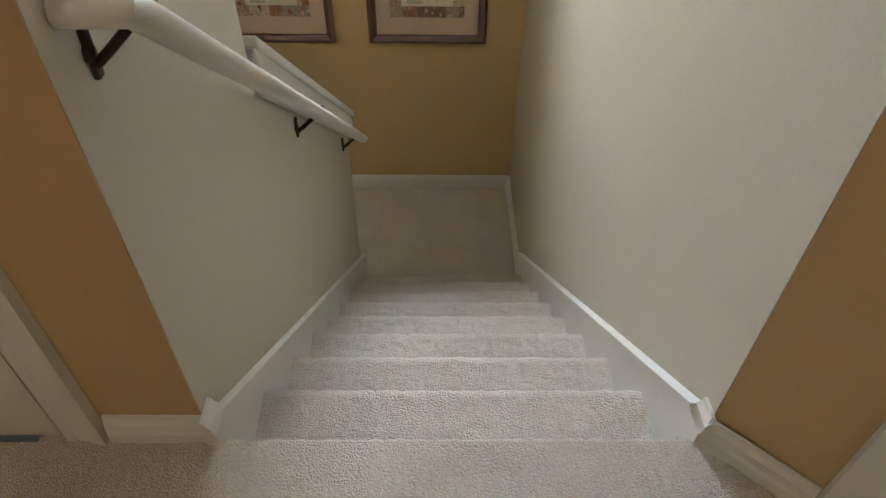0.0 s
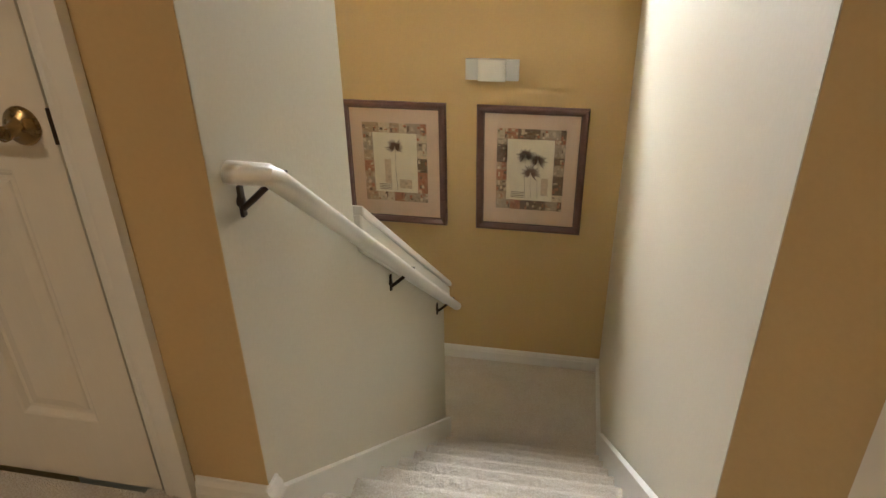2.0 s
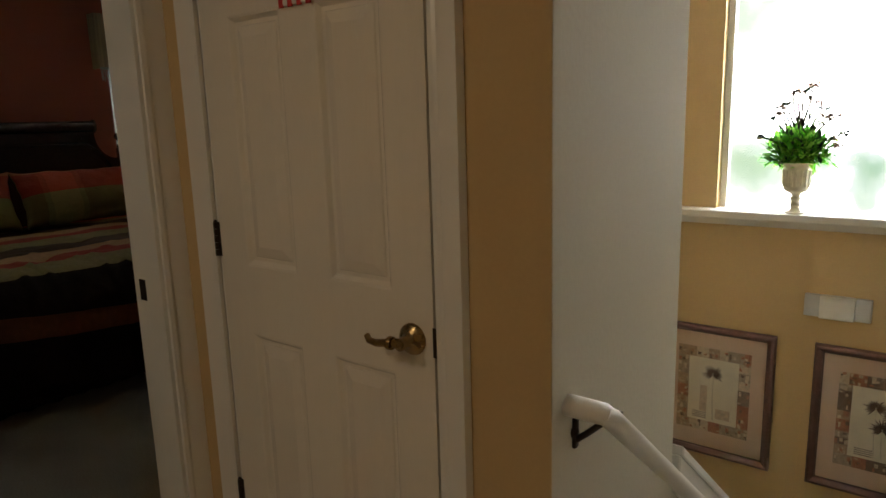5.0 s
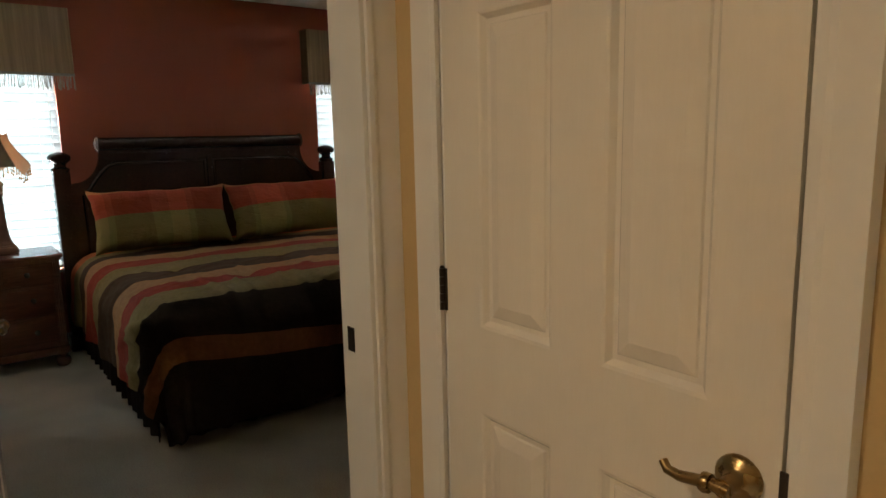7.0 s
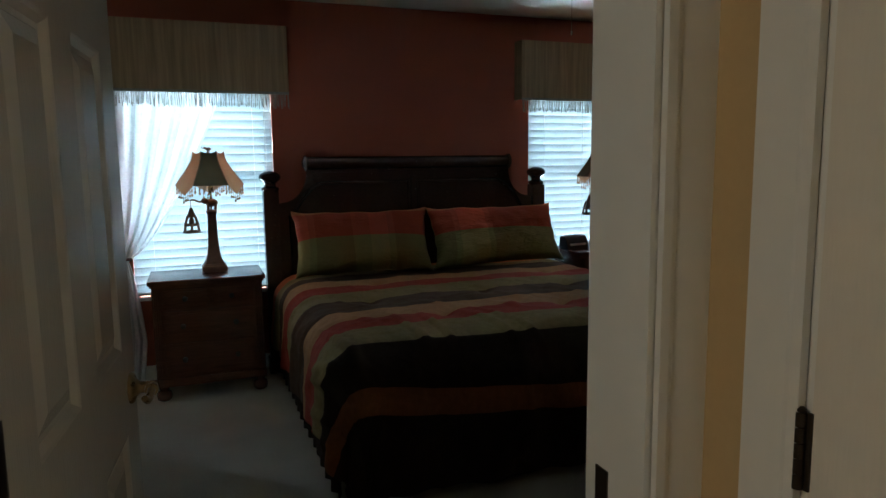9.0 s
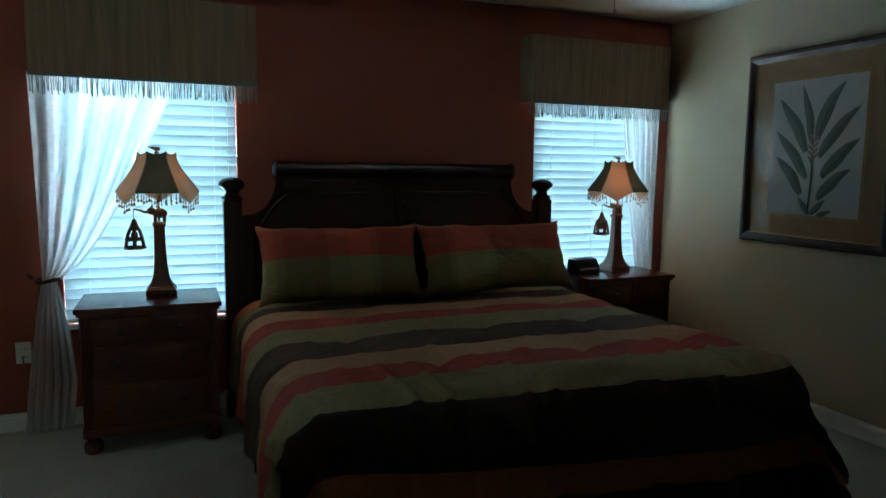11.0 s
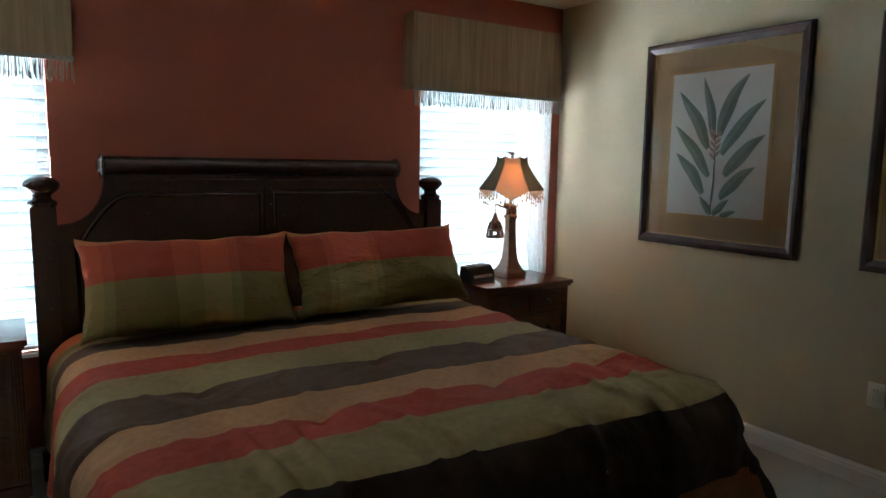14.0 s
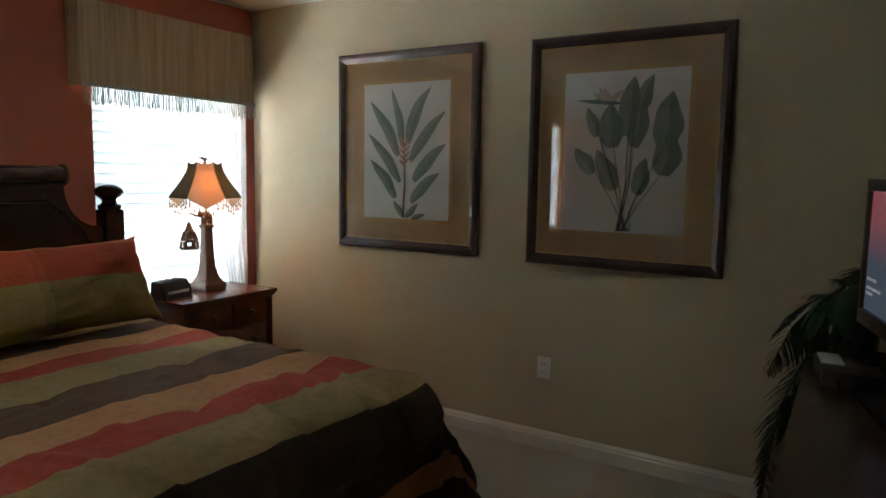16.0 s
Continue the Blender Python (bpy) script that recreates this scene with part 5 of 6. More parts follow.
# ---- nightstands ----
def nightstand():
    ob = thing("nightstand", "dark stained wooden nightstand with drawers and bun feet", "nightstand", (-4.58, -0.567, 0), group="nightstands beside the bed")
    d, w, h = 0.43, 0.3325, 0.727
    part("body", boxes((-d + 0.02, -0.030, -w + 0.035, w - 0.035, 0.115, h - 0.028)), night_wood, ob)
    bm = bmesh.new()
    box(bm, -d, 0.0, -w, w, h - 0.026, h, 0.006)
    box(bm, -d + 0.006, -0.010, -w + 0.010, w - 0.010, h - 0.040, h - 0.0265, 0.004)
    part("top", bm, night_wood, ob, "polished wooden top", smooth=40)
    part("plinth", boxes((-d + 0.01, -0.012, -w + 0.014, w - 0.014, 0.085, 0.135), bevel=0.008), night_wood, ob, smooth=40)
    for s in (-1, 1):
        bm = bmesh.new()
        for k in range(4):
            tube(bm, [(-0.026, s * (w - 0.060 + 0.011 * k), 0.15), (-0.026, s * (w - 0.060 + 0.011 * k), 0.675)], 0.0058, 6)
        box(bm, -0.042, -0.026, min(s * (w - 0.068), s * (w - 0.020)), max(s * (w - 0.068), s * (w - 0.020)), 0.136, 0.69)
        part("reeded_column", bm, night_wood, ob, smooth=60)
        for x in (-0.055, -d + 0.06):
            bm = bmesh.new()
            lathe(bm, [(0.030, 0.0), (0.040, 0.010), (0.044, 0.030), (0.040, 0.052), (0.024, 0.062), (0.030, 0.072), (0.034, 0.086)], 18, (x, s * (w - 0.055)))
            part("foot", bm, night_wood, ob, "turned bun foot", smooth=50)
    rows = [(-w + 0.078, -0.008, 0.555, 0.672), (0.008, w - 0.078, 0.555, 0.672), (-w + 0.078, w - 0.078, 0.362, 0.540), (-w + 0.078, w - 0.078, 0.152, 0.345)]
    for y0, y1, z0, z1 in rows:
        bm = bmesh.new()
        box(bm, -0.032, -0.018, y0, y1, z0, z1, 0.004)
        box(bm, -0.0185, -0.013, y0 + 0.018, y1 - 0.018, z0 + 0.018, z1 - 0.018, 0.003)
        dr = part("drawer", bm, night_wood, ob, smooth=40)
        for y in ((y0 + y1) / 2,) if y1 - y0 < 0.3 else (y0 + 0.105, y1 - 0.105):
            bm = bmesh.new()
            lathe(bm, [(0.015, 0), (0.013, 0.004), (0.006, 0.010), (0.007, 0.014), (0.013, 0.019), (0.014, 0.025), (0.008, 0.030)], 14, m=Matrix.Translation((-0.0128, y, (z0 + z1) / 2)) @ pose(0, 0, 0, 0, 90, 0))
            part("knob", bm, bronze, dr, "dark bronze knob", smooth=50)
    return ob


ns = nightstand()
copy_thing(ns, pose(-4.575, 2.30, 0))


# ---- table lamps ----
def lamp(x, y, turn, label, watts):
    ob = thing("table_lamp", label, "lamp", (x, y, 0.727), group="bedside table lamps")
    bm = bmesh.new()
    lathe(bm, [(0.074, 0.0), (0.076, 0.006), (0.076, 0.030), (0.070, 0.038), (0.060, 0.046), (0.060, 0.054), (0.050, 0.066), (0.040, 0.100), (0.033, 0.150), (0.029, 0.220), (0.026, 0.330), (0.026, 0.360), (0.033, 0.368), (0.034, 0.380), (0.028, 0.386)], 4, square=True)
    bmesh.ops.bevel(bm, geom=list(bm.edges), offset=0.004, segments=2, affect="EDGES")
    part("column", bm, resin, ob, "bronzed resin column", smooth=40)
    bm = bmesh.new()
    tube(bm, [(0, 0, 0.384), (0, 0, 0.70)], 0.006, 8)
    lathe(bm, [(0.013, 0.50), (0.017, 0.505), (0.017, 0.545), (0.012, 0.55)], 12)
    part("stem", bm, brass, ob, smooth=50)
    # small elephant figure with raised trunk
    bm = bmesh.new()
    blob(bm, (0, 0.004, 0.430), (0.022, 0.040, 0.026), 12)
    blob(bm, (0, -0.038, 0.442), (0.017, 0.020, 0.020), 10)
    for sx in (-1, 1):
        blob(bm, (sx * 0.016, -0.030, 0.440), (0.005, 0.016, 0.018), 8)
        for yy in (-0.018, 0.026):
            tube(bm, [(sx * 0.012, yy, 0.384), (sx * 0.012, yy, 0.425)], 0.009, 7)
    tube(bm, [(0, -0.050, 0.438), (0, -0.070, 0.436), (0, -0.092, 0.446), (0, -0.112, 0.452), (0, -0.122, 0.446)], 0.008, 7, taper=0.004)
    part("elephant_figure", bm, resin, ob, "small bronzed elephant", smooth=60)
    # open pendant lantern on the trunk
    hang = Matrix.Translation((0, -0.120, 0.446)) @ Matrix.Scale(1.2, 4) @ Matrix.Translation((0, 0.120, -0.446))

    def charm_part(name, bm, parent, label=""):
        bmesh.ops.transform(bm, matrix=hang, verts=bm.verts)
        return part(name, bm, resin, parent, label, smooth=60)

    bm = bmesh.new()
    lathe(bm, [(0.004, 0.410), (0.010, 0.402), (0.014, 0.388), (0.025, 0.362), (0.022, 0.360), (0.010, 0.384)], 6, (0, -0.120))
    charm = charm_part("lantern_charm", bm, ob, "bronzed open lantern charm on a chain")
    bm = bmesh.new()
    tube(bm, [(0, -0.120, 0.446), (0, -0.120, 0.405)], 0.0018, 5)
    charm_part("chain", bm, charm)
    for k in range(6):
        a = math.pi * 2 * k / 6
        c, s = math.cos(a), math.sin(a)
        bm = bmesh.new()
        tube(bm, [(0.022 * c, -0.120 + 0.022 * s, 0.364), (0.033 * c, -0.120 + 0.033 * s, 0.330), (0.041 * c, -0.120 + 0.041 * s, 0.286)], 0.0068, 5)
        charm_part("cage_bar", bm, charm)
    for r, z in ((0.035, 0.322), (0.041, 0.286)):
        ring = [(r * math.cos(a), -0.120 + r * math.sin(a), z) for a in [2 * math.pi * k / 14 for k in range(15)]]
        bm = bmesh.new()
        tube(bm, ring, 0.0062, 5)
        charm_part("cage_ring", bm, charm)
    bm = bmesh.new()
    blob(bm, (0, -0.120, 0.335), (0.015, 0.015, 0.026), 8)
    charm_part("drop", bm, charm)
    # six-sided bell shade with pointed lower corners, panels in two colours
    rows = [(0.735, 0.092), (0.715, 0.094), (0.690, 0.102), (0.650, 0.125), (0.610, 0.152), (0.570, 0.182), (0.540, 0.202)]
    for k in range(6):
        bm = bmesh.new()
        a0, a1 = radians(turn + 60 * k), radians(turn + 60 * (k + 1))
        g = []
        for z, r in rows:
            row = []
            for i in range(9):
                t = i / 8
                p = Vector((math.cos(a0), math.sin(a0), 0)).lerp(Vector((math.cos(a1), math.sin(a1), 0)), t) * r
                dip = (abs(t - 0.5) * 2) ** 2
                low = (0.735 - z) / 0.195
                zz = z - (0.060 * (1 - abs(t - 0.5) * 2) * low ** 3 if k % 2 else 0) + (0.014 * dip if low < 0.01 else 0)
                row.append(bm.verts.new((p.x, p.y, zz)))
            g.append(row)
        for ra, rb in zip(g, g[1:]):
            for i in range(8):
                bm.faces.new((ra[i], ra[i + 1], rb[i + 1], rb[i]))
        bmesh.ops.solidify(bm, geom=list(bm.faces), thickness=0.002)
        part("shade_panel", bm, shade_dark if k % 2 == 0 else shade_cream, ob, "dark olive shade panel" if k % 2 == 0 else "amber cream shade panel", smooth=30)
        bm = bmesh.new()
        c, s = math.cos(a0), math.sin(a0)
        tube(bm, [(r * c, r * s, z + (0.014 if z > 0.73 else 0)) for z, r in rows], 0.0028, 5)
        part("shade_rib", bm, resin, ob)
        bm = bmesh.new()
        for j in range(8):
            t = (j + 0.5) / 8
            p = Vector((math.cos(a0), math.sin(a0), 0)).lerp(Vector((math.cos(a1), math.sin(a1), 0)), t) * 0.201
            z = 0.540 - (0.060 * (1 - abs(t - 0.5) * 2) if k % 2 else 0)
            l = 0.035 + 0.012 * (j % 2)
            tube(bm, [(p.x, p.y, z), (p.x, p.y, z - l)], 0.0017, 4)
            blob(bm, (p.x, p.y, z - l * 0.45), (0.0042, 0.0042, 0.007), 6)
            blob(bm, (p.x, p.y, z - l), (0.0062, 0.0062, 0.009), 6)
        part("bead_fringe", bm, bead, ob, "amber bead fringe", smooth=60)
    bm = bmesh.new()
    for k in range(3):
        a = radians(turn + 120 * k)
        tube(bm, [(0, 0, 0.705), (0.092 * math.cos(a), 0.092 * math.sin(a), 0.722)], 0.0018, 5)
    lathe(bm, [(0.010, 0.700), (0.014, 0.712), (0.006, 0.726), (0.010, 0.738), (0.012, 0.744), (0.008, 0.750), (0.003, 0.754)], 12)
    blob(bm, (0, 0.002, 0.762), (0.009, 0.018, 0.011), 8)
    blob(bm, (0, -0.018, 0.767), (0.008, 0.009, 0.009), 8)
    tube(bm, [(0, -0.024, 0.767), (0, -0.034, 0.768), (0, -0.040, 0.776)], 0.003, 5)
    part("finial", bm, resin, ob, "bronzed elephant finial", smooth=50)
    bm = bmesh.new()
    lathe(bm, [(0.012, 0.55), (0.016, 0.565), (0.028, 0.60), (0.030, 0.62), (0.022, 0.645), (0.006, 0.655)], 16)
    part("bulb", bm, bulb_glow, ob, "glowing bulb", smooth=60)
    li = new("lamp_glow", bpy.data.lights.new("lamp_glow", "POINT"))
    li.data.energy, li.data.color, li.data.shadow_soft_size = watts, (1.0, 0.50, 0.18), 0.03
    li.matrix_world = pose(x + 0.04, y, 0.727 + 0.60)
    return ob


lamp(-4.87, -0.516, -30, "bronzed column table lamp with a beaded six-panel shade, dimly lit", 1.6)
lamp(-4.87, 2.36, -8, "lit bronzed table lamp with beaded shade beside the alarm clock", 5.0)

clock = thing("alarm_clock", "black plastic alarm clock on the nightstand", "clock", (-4.80, 2.06, 0.727), 8)
bm = bmesh.new()
prism(bm, [(-0.055, 0), (0.060, 0), (0.050, 0.055), (0.020, 0.098), (-0.045, 0.098)], "y", -0.10, 0.10)
bmesh.ops.bevel(bm, geom=list(bm.edges), offset=0.006, segments=2, affect="EDGES")
part("body", bm, black_plastic, clock, smooth=40)
part("display", boxes((0.052, 0.0545, -0.075, 0.075, 0.010, 0.046), bevel=0.001), grey_plastic, clock, "dull display")
for k in range(3):
    part("button", boxes((-0.03, -0.008, -0.06 + 0.045 * k, -0.03 + 0.045 * k, 0.098, 0.102), bevel=0.001), black_plastic, clock)

# ---- prints on the long wall ----
art = framed("botanical_print_ginger", "large botanical print of narrow leaves in a dark wooden frame", -4.325, -3.36, 0.985, 2.115, 2.929, 0.062, frame_wood, [mat_tan, 1])
part("inner_mat", boxes((-0.315, 0.315, -0.0098, -0.0082, -0.405, 0.405)), gold_lip, art, "thin gold fillet")
part("print", boxes((-0.295, 0.295, -0.0108, -0.0099, -0.385, 0.385)), paper, art)
bm = bmesh.new()
y = -0.0113
for u0, v0, u1, v1, w, wv in ((0.42, 0.47, 0.07, 0.88, 0.080, -0.018), (0.47, 0.54, 0.33, 0.965, 0.060, -0.012), (0.53, 0.56, 0.79, 0.965, 0.085, 0.028), (0.56, 0.43, 0.955, 0.79, 0.075, 0.016),
                              (0.60, 0.285, 0.965, 0.56, 0.082, 0.012), (0.57, 0.125, 0.895, 0.35, 0.075, 0.012), (0.44, 0.275, 0.045, 0.64, 0.074, -0.014), (0.39, 0.155, 0.07, 0.44, 0.076, -0.016),
                              (0.49, 0.01, 0.36, 0.135, 0.046, 0), (0.51, 0.01, 0.66, 0.125, 0.046, 0), (0.58, 0.005, 0.74, 0.045, 0.034, 0)):
    flat_leaf(bm, (-0.295 + 0.59 * u0, -0.385 + 0.77 * v0), (-0.295 + 0.59 * u1, -0.385 + 0.77 * v1), w * 0.86, y, 0, wv)
part("leaves", bm, [leaf_ink, leaf_ink_pale], art, "grey-green painted leaves")
bm = bmesh.new()
tube(bm, [(-0.01, y, -0.375), (0.0, y, -0.20), (-0.005, y, 0.05)], 0.011, 6, taper=0.005, flat=0.05)
part("stem", bm, leaf_ink, art)
bm = bmesh.new()
for k in range(9):
    flat_leaf(bm, (-0.003, -0.08 + 0.016 * k), (-0.003 + (0.035 if k % 2 else -0.035), -0.045 + 0.016 * k), 0.018, y - 0.0006)
part("flower", bm, [flower_ink, flower_ink], art, "muted red flower spike")

art = framed("botanical_print_strelitzia", "large botanical print of broad leaves in a dark wooden frame", -3.07, -2.115, 0.98, 2.10, 2.929, 0.062, frame_wood, [mat_tan, 1])
part("inner_mat", boxes((-0.315, 0.315, -0.0098, -0.0082, -0.400, 0.400)), gold_lip, art, "thin gold fillet")
part("print", boxes((-0.295, 0.295, -0.0108, -0.0099, -0.380, 0.380)), paper, art)
bm = bmesh.new()
BLADES = ((0.60, 0.72, 0.72, 0.97, 0.066), (0.595, 0.53, 0.655, 0.86, 0.080), (0.54, 0.60, 0.57, 0.965, 0.105), (0.83, 0.36, 0.88, 0.64, 0.112), (0.835, 0.52, 0.865, 0.865, 0.118),
          (0.42, 0.53, 0.385, 0.81, 0.105), (0.29, 0.60, 0.195, 0.785, 0.052), (0.265, 0.37, 0.10, 0.53, 0.068), (0.45, 0.27, 0.285, 0.52, 0.080), (0.635, 0.24, 0.685, 0.47, 0.070))
for k, (u0, v0, u1, v1, w) in enumerate(BLADES):
    flat_leaf(bm, (-0.295 + 0.59 * u0, -0.38 + 0.76 * v0), (-0.295 + 0.59 * u1, -0.38 + 0.76 * v1), w * 1.12, -0.0114 - 0.00010 * k)
part("leaves", bm, [leaf_ink, leaf_ink_pale], art, "grey-green painted leaves")
bm = bmesh.new()
y = -0.0112
for k, (u0, v0, u1, v1, w) in enumerate(BLADES):
    bx, bz = -0.295 + 0.59 * u0, -0.38 + 0.76 * v0
    tube(bm, [(0.020 + 0.012 * (k - 4.5) * 0.6, y, -0.372), (0.022 + (bx - 0.022) * 0.38, y, -0.372 + (bz + 0.372) * 0.50), (bx, y, bz + 0.02)], 0.0150, 5, taper=0.0050, flat=0.04)
part("stem", bm, [leaf_ink], art)
bm = bmesh.new()
for k in range(7):
    flat_leaf(bm, (-0.085, 0.235), (-0.150 + 0.026 * k, 0.285 + 0.028 * math.sin(k * 1.1)), 0.030, y - 0.0006)
part("flower", bm, [flower_pale, flower_pale], art, "muted coral flower head")
bm = bmesh.new()
flat_leaf(bm, (-0.02, 0.230), (-0.235, 0.250), 0.022, y - 0.0009)
part("bract", bm, [leaf_ink, leaf_ink], art, "dark pointed bract")


# ---- outlets ----
def outlet(at, rz, label):
    ob = thing("wall_outlet", label, "outlet", at, rz, group="wall outlets")
    part("plate", boxes((-0.036, 0.036, -0.006, 0, -0.057, 0.057), bevel=0.0025), white_plastic, ob, smooth=40)
    for z in (-0.021, 0.021):
        bm = boxes((-0.017, 0.017, -0.0085, -0.0062, z - 0.014, z + 0.014), bevel=0.001)
        part("socket", bm, white_plastic, ob)
        bm = boxes((-0.009, -0.006, -0.0092, -0.0086, z - 0.005, z + 0.006), (0.006, 0.009, -0.0092, -0.0086, z - 0.005, z + 0.006))
        part("slot", bm, black_plastic, ob)
    return ob


outlet((-2.957, 2.93, 0.432), 0, "white outlet plate on the sand cream wall")
o = outlet((-5.08, -1.20, 0.42), 90, "white outlet plate on the red wall with a cord plugged in")
bm = bmesh.new()
tube(bm, [(0.0, -0.010, -0.021), (0.0, -0.035, -0.022), (0.006, -0.04, -0.06), (0.012, -0.03, -0.20), (0.006, -0.022, -0.36), (0.03, -0.03, -0.410)], 0.004, 6)
part("power_cord", bm, twig, o, "brown power cord")

# ---- dresser corner ----
dresser = thing("dresser", "dark wooden dresser with a broad polished top", "dresser", (-1.73, 1.375, 0))
part("body", boxes((0.025, 0.425, -0.80, 0.80, 0.10, 0.868), bevel=0.004), dark_wood, dresser)
part("top", boxes((0.0, 0.43, -0.83, 0.83, 0.869, 0.90), bevel=0.008), dark_wood, dresser, "polished dark top", smooth=40)
part("plinth", boxes((0.015, 0.425, -0.81, 0.81, 0.0, 0.099), bevel=0.006), dark_wood, dresser)
for j in range(3):
    for i in range(3):
        y0, z0 = -0.78 + 0.522 * i, 0.13 + 0.245 * j
        bm = boxes((0.010, 0.0245, y0, y0 + 0.505, z0, z0 + 0.228), bevel=0.004)
        dr = part("drawer", bm, dark_wood, dresser, smooth=40)
        for yy in (y0 + 0.13, y0 + 0.375):
            bm = bmesh.new()
            lathe(bm, [(0.014, 0), (0.006, 0.010), (0.014, 0.022), (0.008, 0.028)], 12, m=Matrix.Translation((0.010, yy, z0 + 0.114)) @ pose(0, 0, 0, 0, -90, 0))
            part("knob", bm, bronze, dr, "dark bronze knob", smooth=50)

tv = thing("television", "small flat television with a dark brown bezel, switched on", "television", (-1.525, 1.545, 0.885), 14)
part("case", boxes((0.0, 0.05, -0.325, 0.325, 0.165, 0.545), bevel=0.006), black_plastic, tv, smooth=40)
bm = bmesh.new()
box(bm, -0.012, -0.0005, -0.325, 0.325, 0.165, 0.205, 0.003)
box(bm, -0.012, -0.0005, -0.325, 0.325, 0.515, 0.545, 0.003)
box(bm, -0.012, -0.0005, -0.325, -0.300, 0.2055, 0.5145, 0.003)
box(bm, -0.012, -0.0005, 0.300, 0.325, 0.2055, 0.5145, 0.003)
part("bezel", bm, frame_wood, tv, "dark brown bezel", smooth=40)
ms = bpy.data.materials.new("screen_picture")
ms.use_nodes = True
nt = ms.node_tree
b = nt.nodes["Principled BSDF"]
b.inputs["Base Color"].default_value, b.inputs["Roughness"].default_value = (0.01, 0.01, 0.012, 1), 0.15
tc, sep, ramp = nt.nodes.new("ShaderNodeTexCoord"), nt.nodes.new("ShaderNodeSeparateXYZ"), nt.nodes.new("ShaderNodeValToRGB")
nt.links.new(tc.outputs["Object"], sep.inputs[0])
mr = nt.nodes.new("ShaderNodeMapRange")
mr.inputs[1].default_value, mr.inputs[2].default_value = 0.21, 0.51
nt.links.new(sep.outputs[2], mr.inputs[0])
nt.links.new(mr.outputs[0], ramp.inputs[0])
ramp.color_ramp.elements[0].color, ramp.color_ramp.elements[1].color = (0.06, 0.075, 0.10, 1), (0.24, 0.07, 0.08, 1)
ramp.color_ramp.elements[0].position, ramp.color_ramp.elements[1].position = 0.4, 0.8
nt.links.new(ramp.outputs[0], b.inputs["Emission Color"])
b.inputs["Emission Strength"].default_value = 0.6
part("screen", boxes((-0.004, -0.001, -0.299, 0.299, 0.206, 0.514)), ms, tv, "lit screen in muted red and blue")
bm = bmesh.new()
for k, (z, l) in enumerate(((0.262, 0.11), (0.285, 0.07), (0.248, 0.05))):
    box(bm, -0.0052, -0.0042, 0.285 - l, 0.285, z, z + 0.007)
part("screen_writing", bm, emitter("screen_white", (0.6, 0.62, 0.65), 0.22), tv, "pale unreadable caption bars")
part("neck", boxes((0.01, 0.045, -0.06, 0.06, 0.015, 0.165), bevel=0.004), black_plastic, tv)
part("base", boxes((-0.05, 0.10, -0.17, 0.17, 0.0155, 0.030), bevel=0.006), black_plastic, tv, smooth=40)

cable = thing("cable_box", "small black media box with a pale lid on the dresser", "media box", (-1.625, 1.80, 0.90), 8)
part("body", boxes((-0.07, 0.07, -0.10, 0.10, 0.0, 0.04), bevel=0.004), black_plastic, cable, smooth=40)
part("lid", boxes((-0.064, -0.010, -0.02, 0.094, 0.0405, 0.046), bevel=0.002), grey_plastic, cable, "pale grey lid")

# drooping palm at the far end of the dresser
palm = thing("palm_plant", "artificial palm with drooping fronds in a dark pot", "plant", (-1.55, 2.36, 0.0))
bm = bmesh.new()
lathe(bm, [(0.10, 0.0), (0.115, 0.02), (0.135, 0.22), (0.15, 0.28), (0.14, 0.28), (0.12, 0.25)], 20)
part("pot", bm, black_plastic, palm, "dark pot", smooth=40)
bm = bmesh.new()
tube(bm, [(0, 0, 0.25), (-0.01, 0.005, 0.6), (0.0, 0.01, 0.92)], 0.02, 8, taper=0.012)
part("trunk", bm, twig, palm, smooth=60)


def frond(points, seed, width):
    rr = random.Random(seed)
    bm = bmesh.new()
    P = [Vector(p) for p in points]
    tube(bm, P, 0.005, 5, taper=0.0018)
    n = 104
    for k in range(n):
        t = (k + 0.5) / n * (len(P) - 1)
        i = min(int(t), len(P) - 2)
        c = P[i].lerp(P[i + 1], t - i)
        d = (P[i + 1] - P[i]).normalized()
        side = d.cross(Vector((0.2, -0.6, 0.75))).normalized()
        l = width * math.sin(math.pi * (0.15 + 0.8 * k / n))
        for s in (-1, 1):
            blade(bm, c, (side * s + d * 0.7 + Vector((0, 0, -0.25)) + Vector([rr.uniform(-0.15, 0.15) for _ in range(3)])).normalized(), l * rr.uniform(0.7, 1.15), 0.018, 0.6)
    part("frond", bm, palm_green, palm, recalc=False)


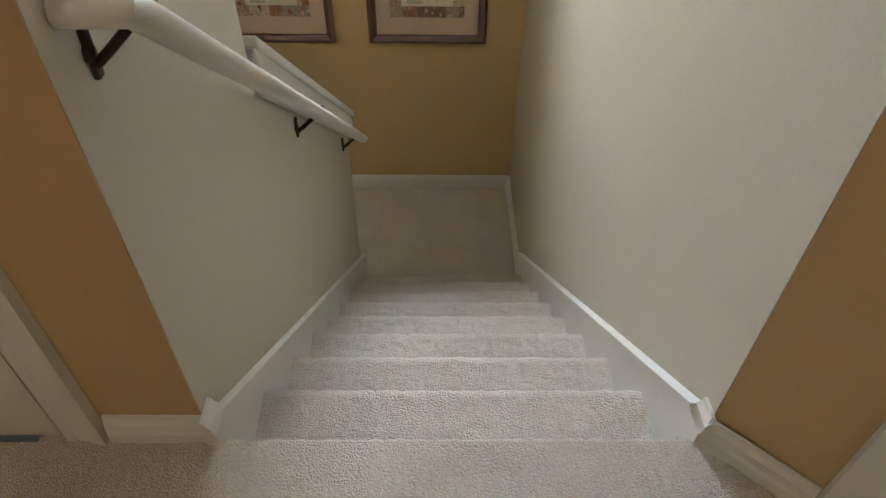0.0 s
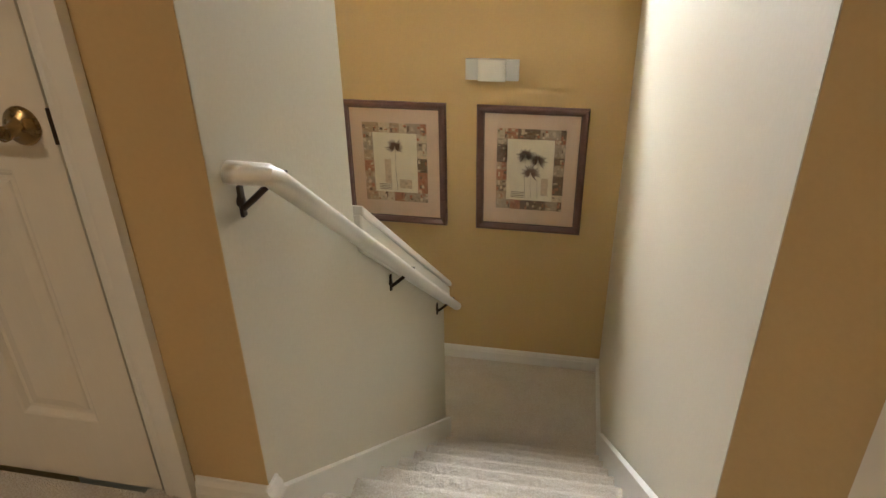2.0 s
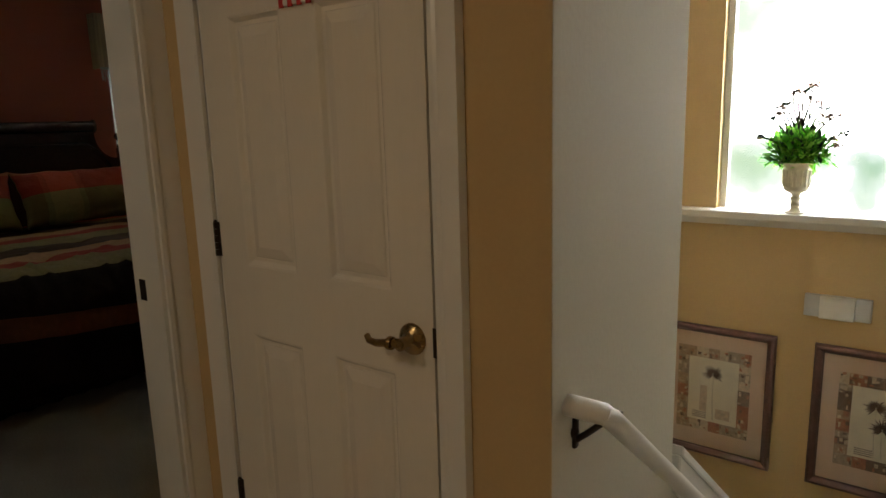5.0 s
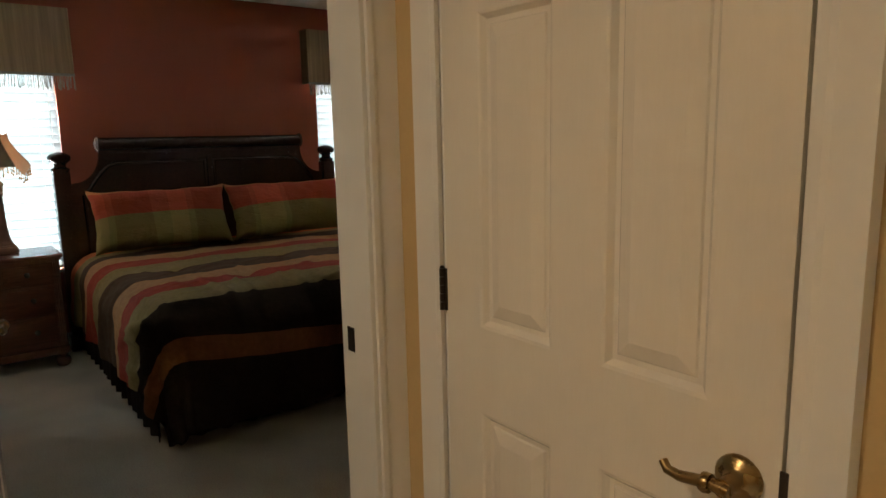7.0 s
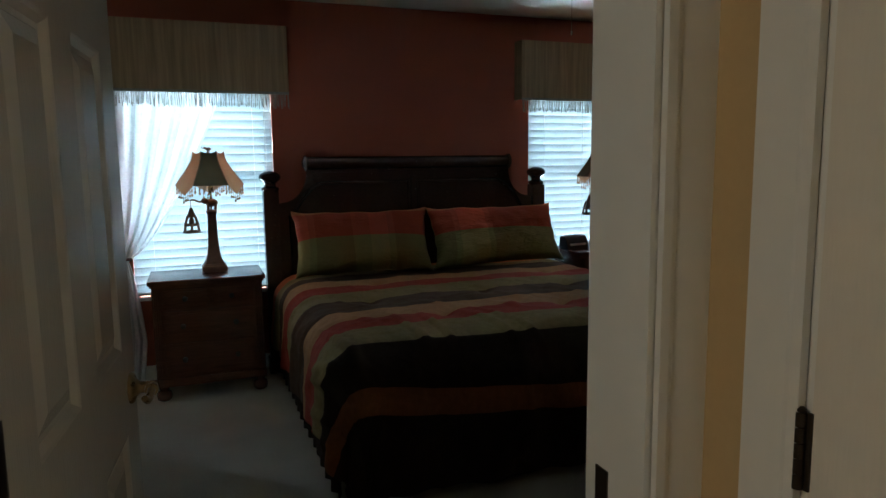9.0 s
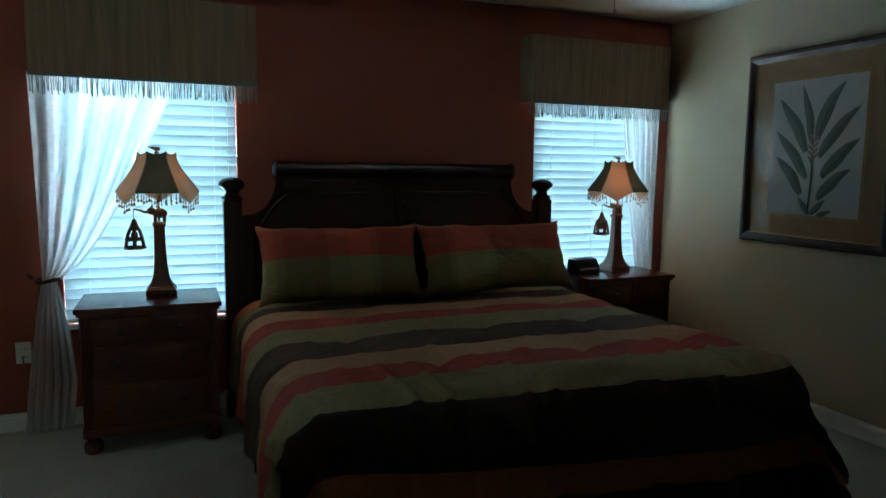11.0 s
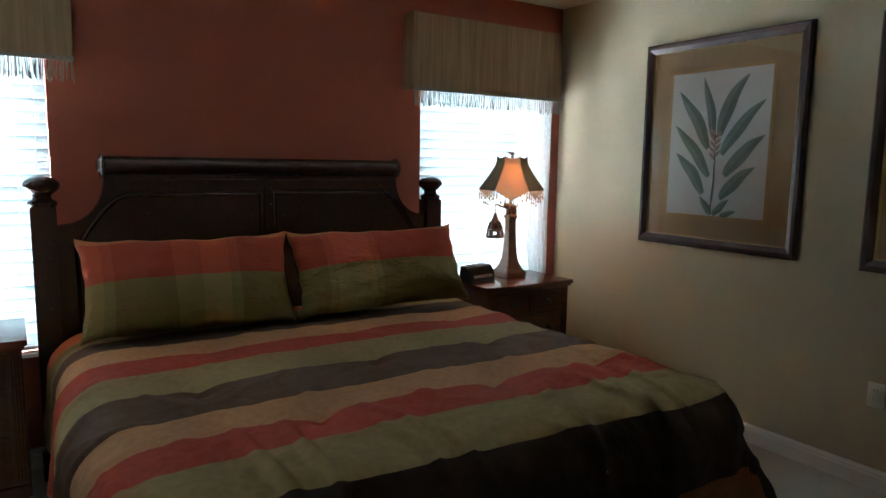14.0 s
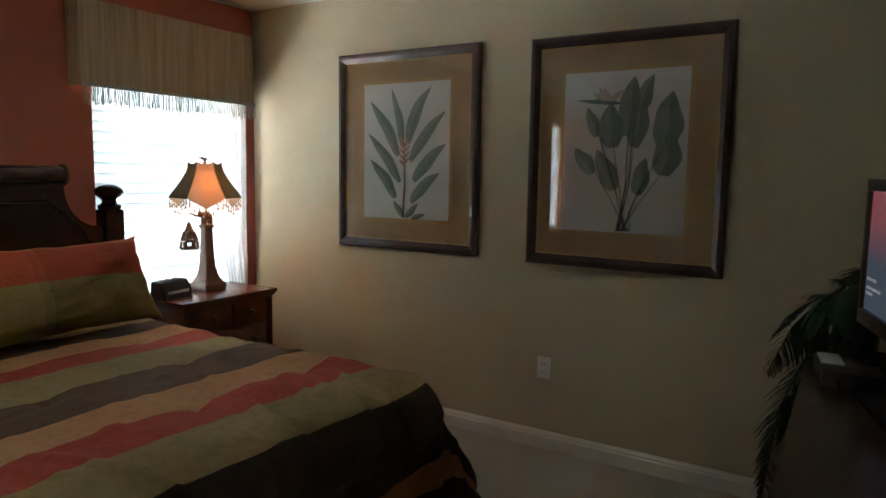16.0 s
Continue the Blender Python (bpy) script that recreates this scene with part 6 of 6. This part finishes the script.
frond([(0, 0, 0.92), (-0.06, 0.04, 1.02), (-0.16, 0.05, 1.02), (-0.25, 0.06, 0.90), (-0.32, 0.07, 0.72)], 1, 0.115)
frond([(0, 0, 0.90), (-0.10, 0.05, 0.92), (-0.20, 0.06, 0.80), (-0.27, 0.06, 0.60), (-0.29, 0.05, 0.42), (-0.31, 0.04, 0.22)], 2, 0.110)
frond([(0, 0, 0.92), (-0.02, 0.06, 1.06), (-0.04, 0.12, 1.12), (-0.10, 0.18, 1.08)], 3, 0.12)
frond([(0, 0, 0.92), (0.05, 0.05, 1.06), (0.02, 0.14, 1.14), (0.0, 0.22, 1.05)], 4, 0.11)
frond([(0, 0, 0.92), (-0.04, -0.03, 1.04), (-0.09, -0.07, 1.08), (-0.15, -0.08, 1.02)], 5, 0.12)
frond([(0, 0, 0.88), (-0.12, 0.06, 0.84), (-0.22, 0.08, 0.66), (-0.26, 0.09, 0.46)], 6, 0.115)

# ---- ceiling fan ----
fan = thing("ceiling_fan", "white ceiling fan with pull chain over the bedroom", "ceiling fan", (-3.02, 0.92, 0))
bm = bmesh.new()
lathe(bm, [(0.07, CEIL - 0.001), (0.072, CEIL - 0.03), (0.02, CEIL - 0.05), (0.013, CEIL - 0.06), (0.013, CEIL - 0.12)], 20)
part("canopy", bm, white_plastic, fan, smooth=50)
bm = bmesh.new()
lathe(bm, [(0.02, CEIL - 0.115), (0.10, CEIL - 0.13), (0.115, CEIL - 0.17), (0.115, CEIL - 0.25), (0.09, CEIL - 0.28), (0.05, CEIL - 0.30), (0.02, CEIL - 0.305)], 24)
part("motor", bm, white_plastic, fan, smooth=50)
bm = bmesh.new()
tube(bm, [(0.03, 0, CEIL - 0.30), (0.03, 0, 1.93)], 0.0016, 5)
blob(bm, (0.03, 0, 1.925), (0.005, 0.005, 0.010), 8)
part("pull_chain", bm, chrome, fan)
for k in range(5):
    m5 = Matrix.Rotation(radians(169 + 72 * k), 4, "Z") @ Matrix.Translation((0, 0, CEIL - 0.262)) @ Matrix.Rotation(radians(12), 4, "X")
    bm = bmesh.new()
    o5 = [(0.20, -0.05), (0.62, -0.068), (0.655, -0.055), (0.67, -0.02), (0.67, 0.02), (0.655, 0.055), (0.62, 0.068), (0.20, 0.05)]
    prism(bm, o5, "z", -0.003, 0.003)
    bmesh.ops.transform(bm, matrix=m5, verts=bm.verts)
    bl = part("blade", bm, white_plastic, fan)
    bm = bmesh.new()
    box(bm, 0.09, 0.24, -0.022, 0.022, 0.0035, 0.009, 0.002)
    bmesh.ops.transform(bm, matrix=m5, verts=bm.verts)
    part("blade_iron", bm, brass, bl)
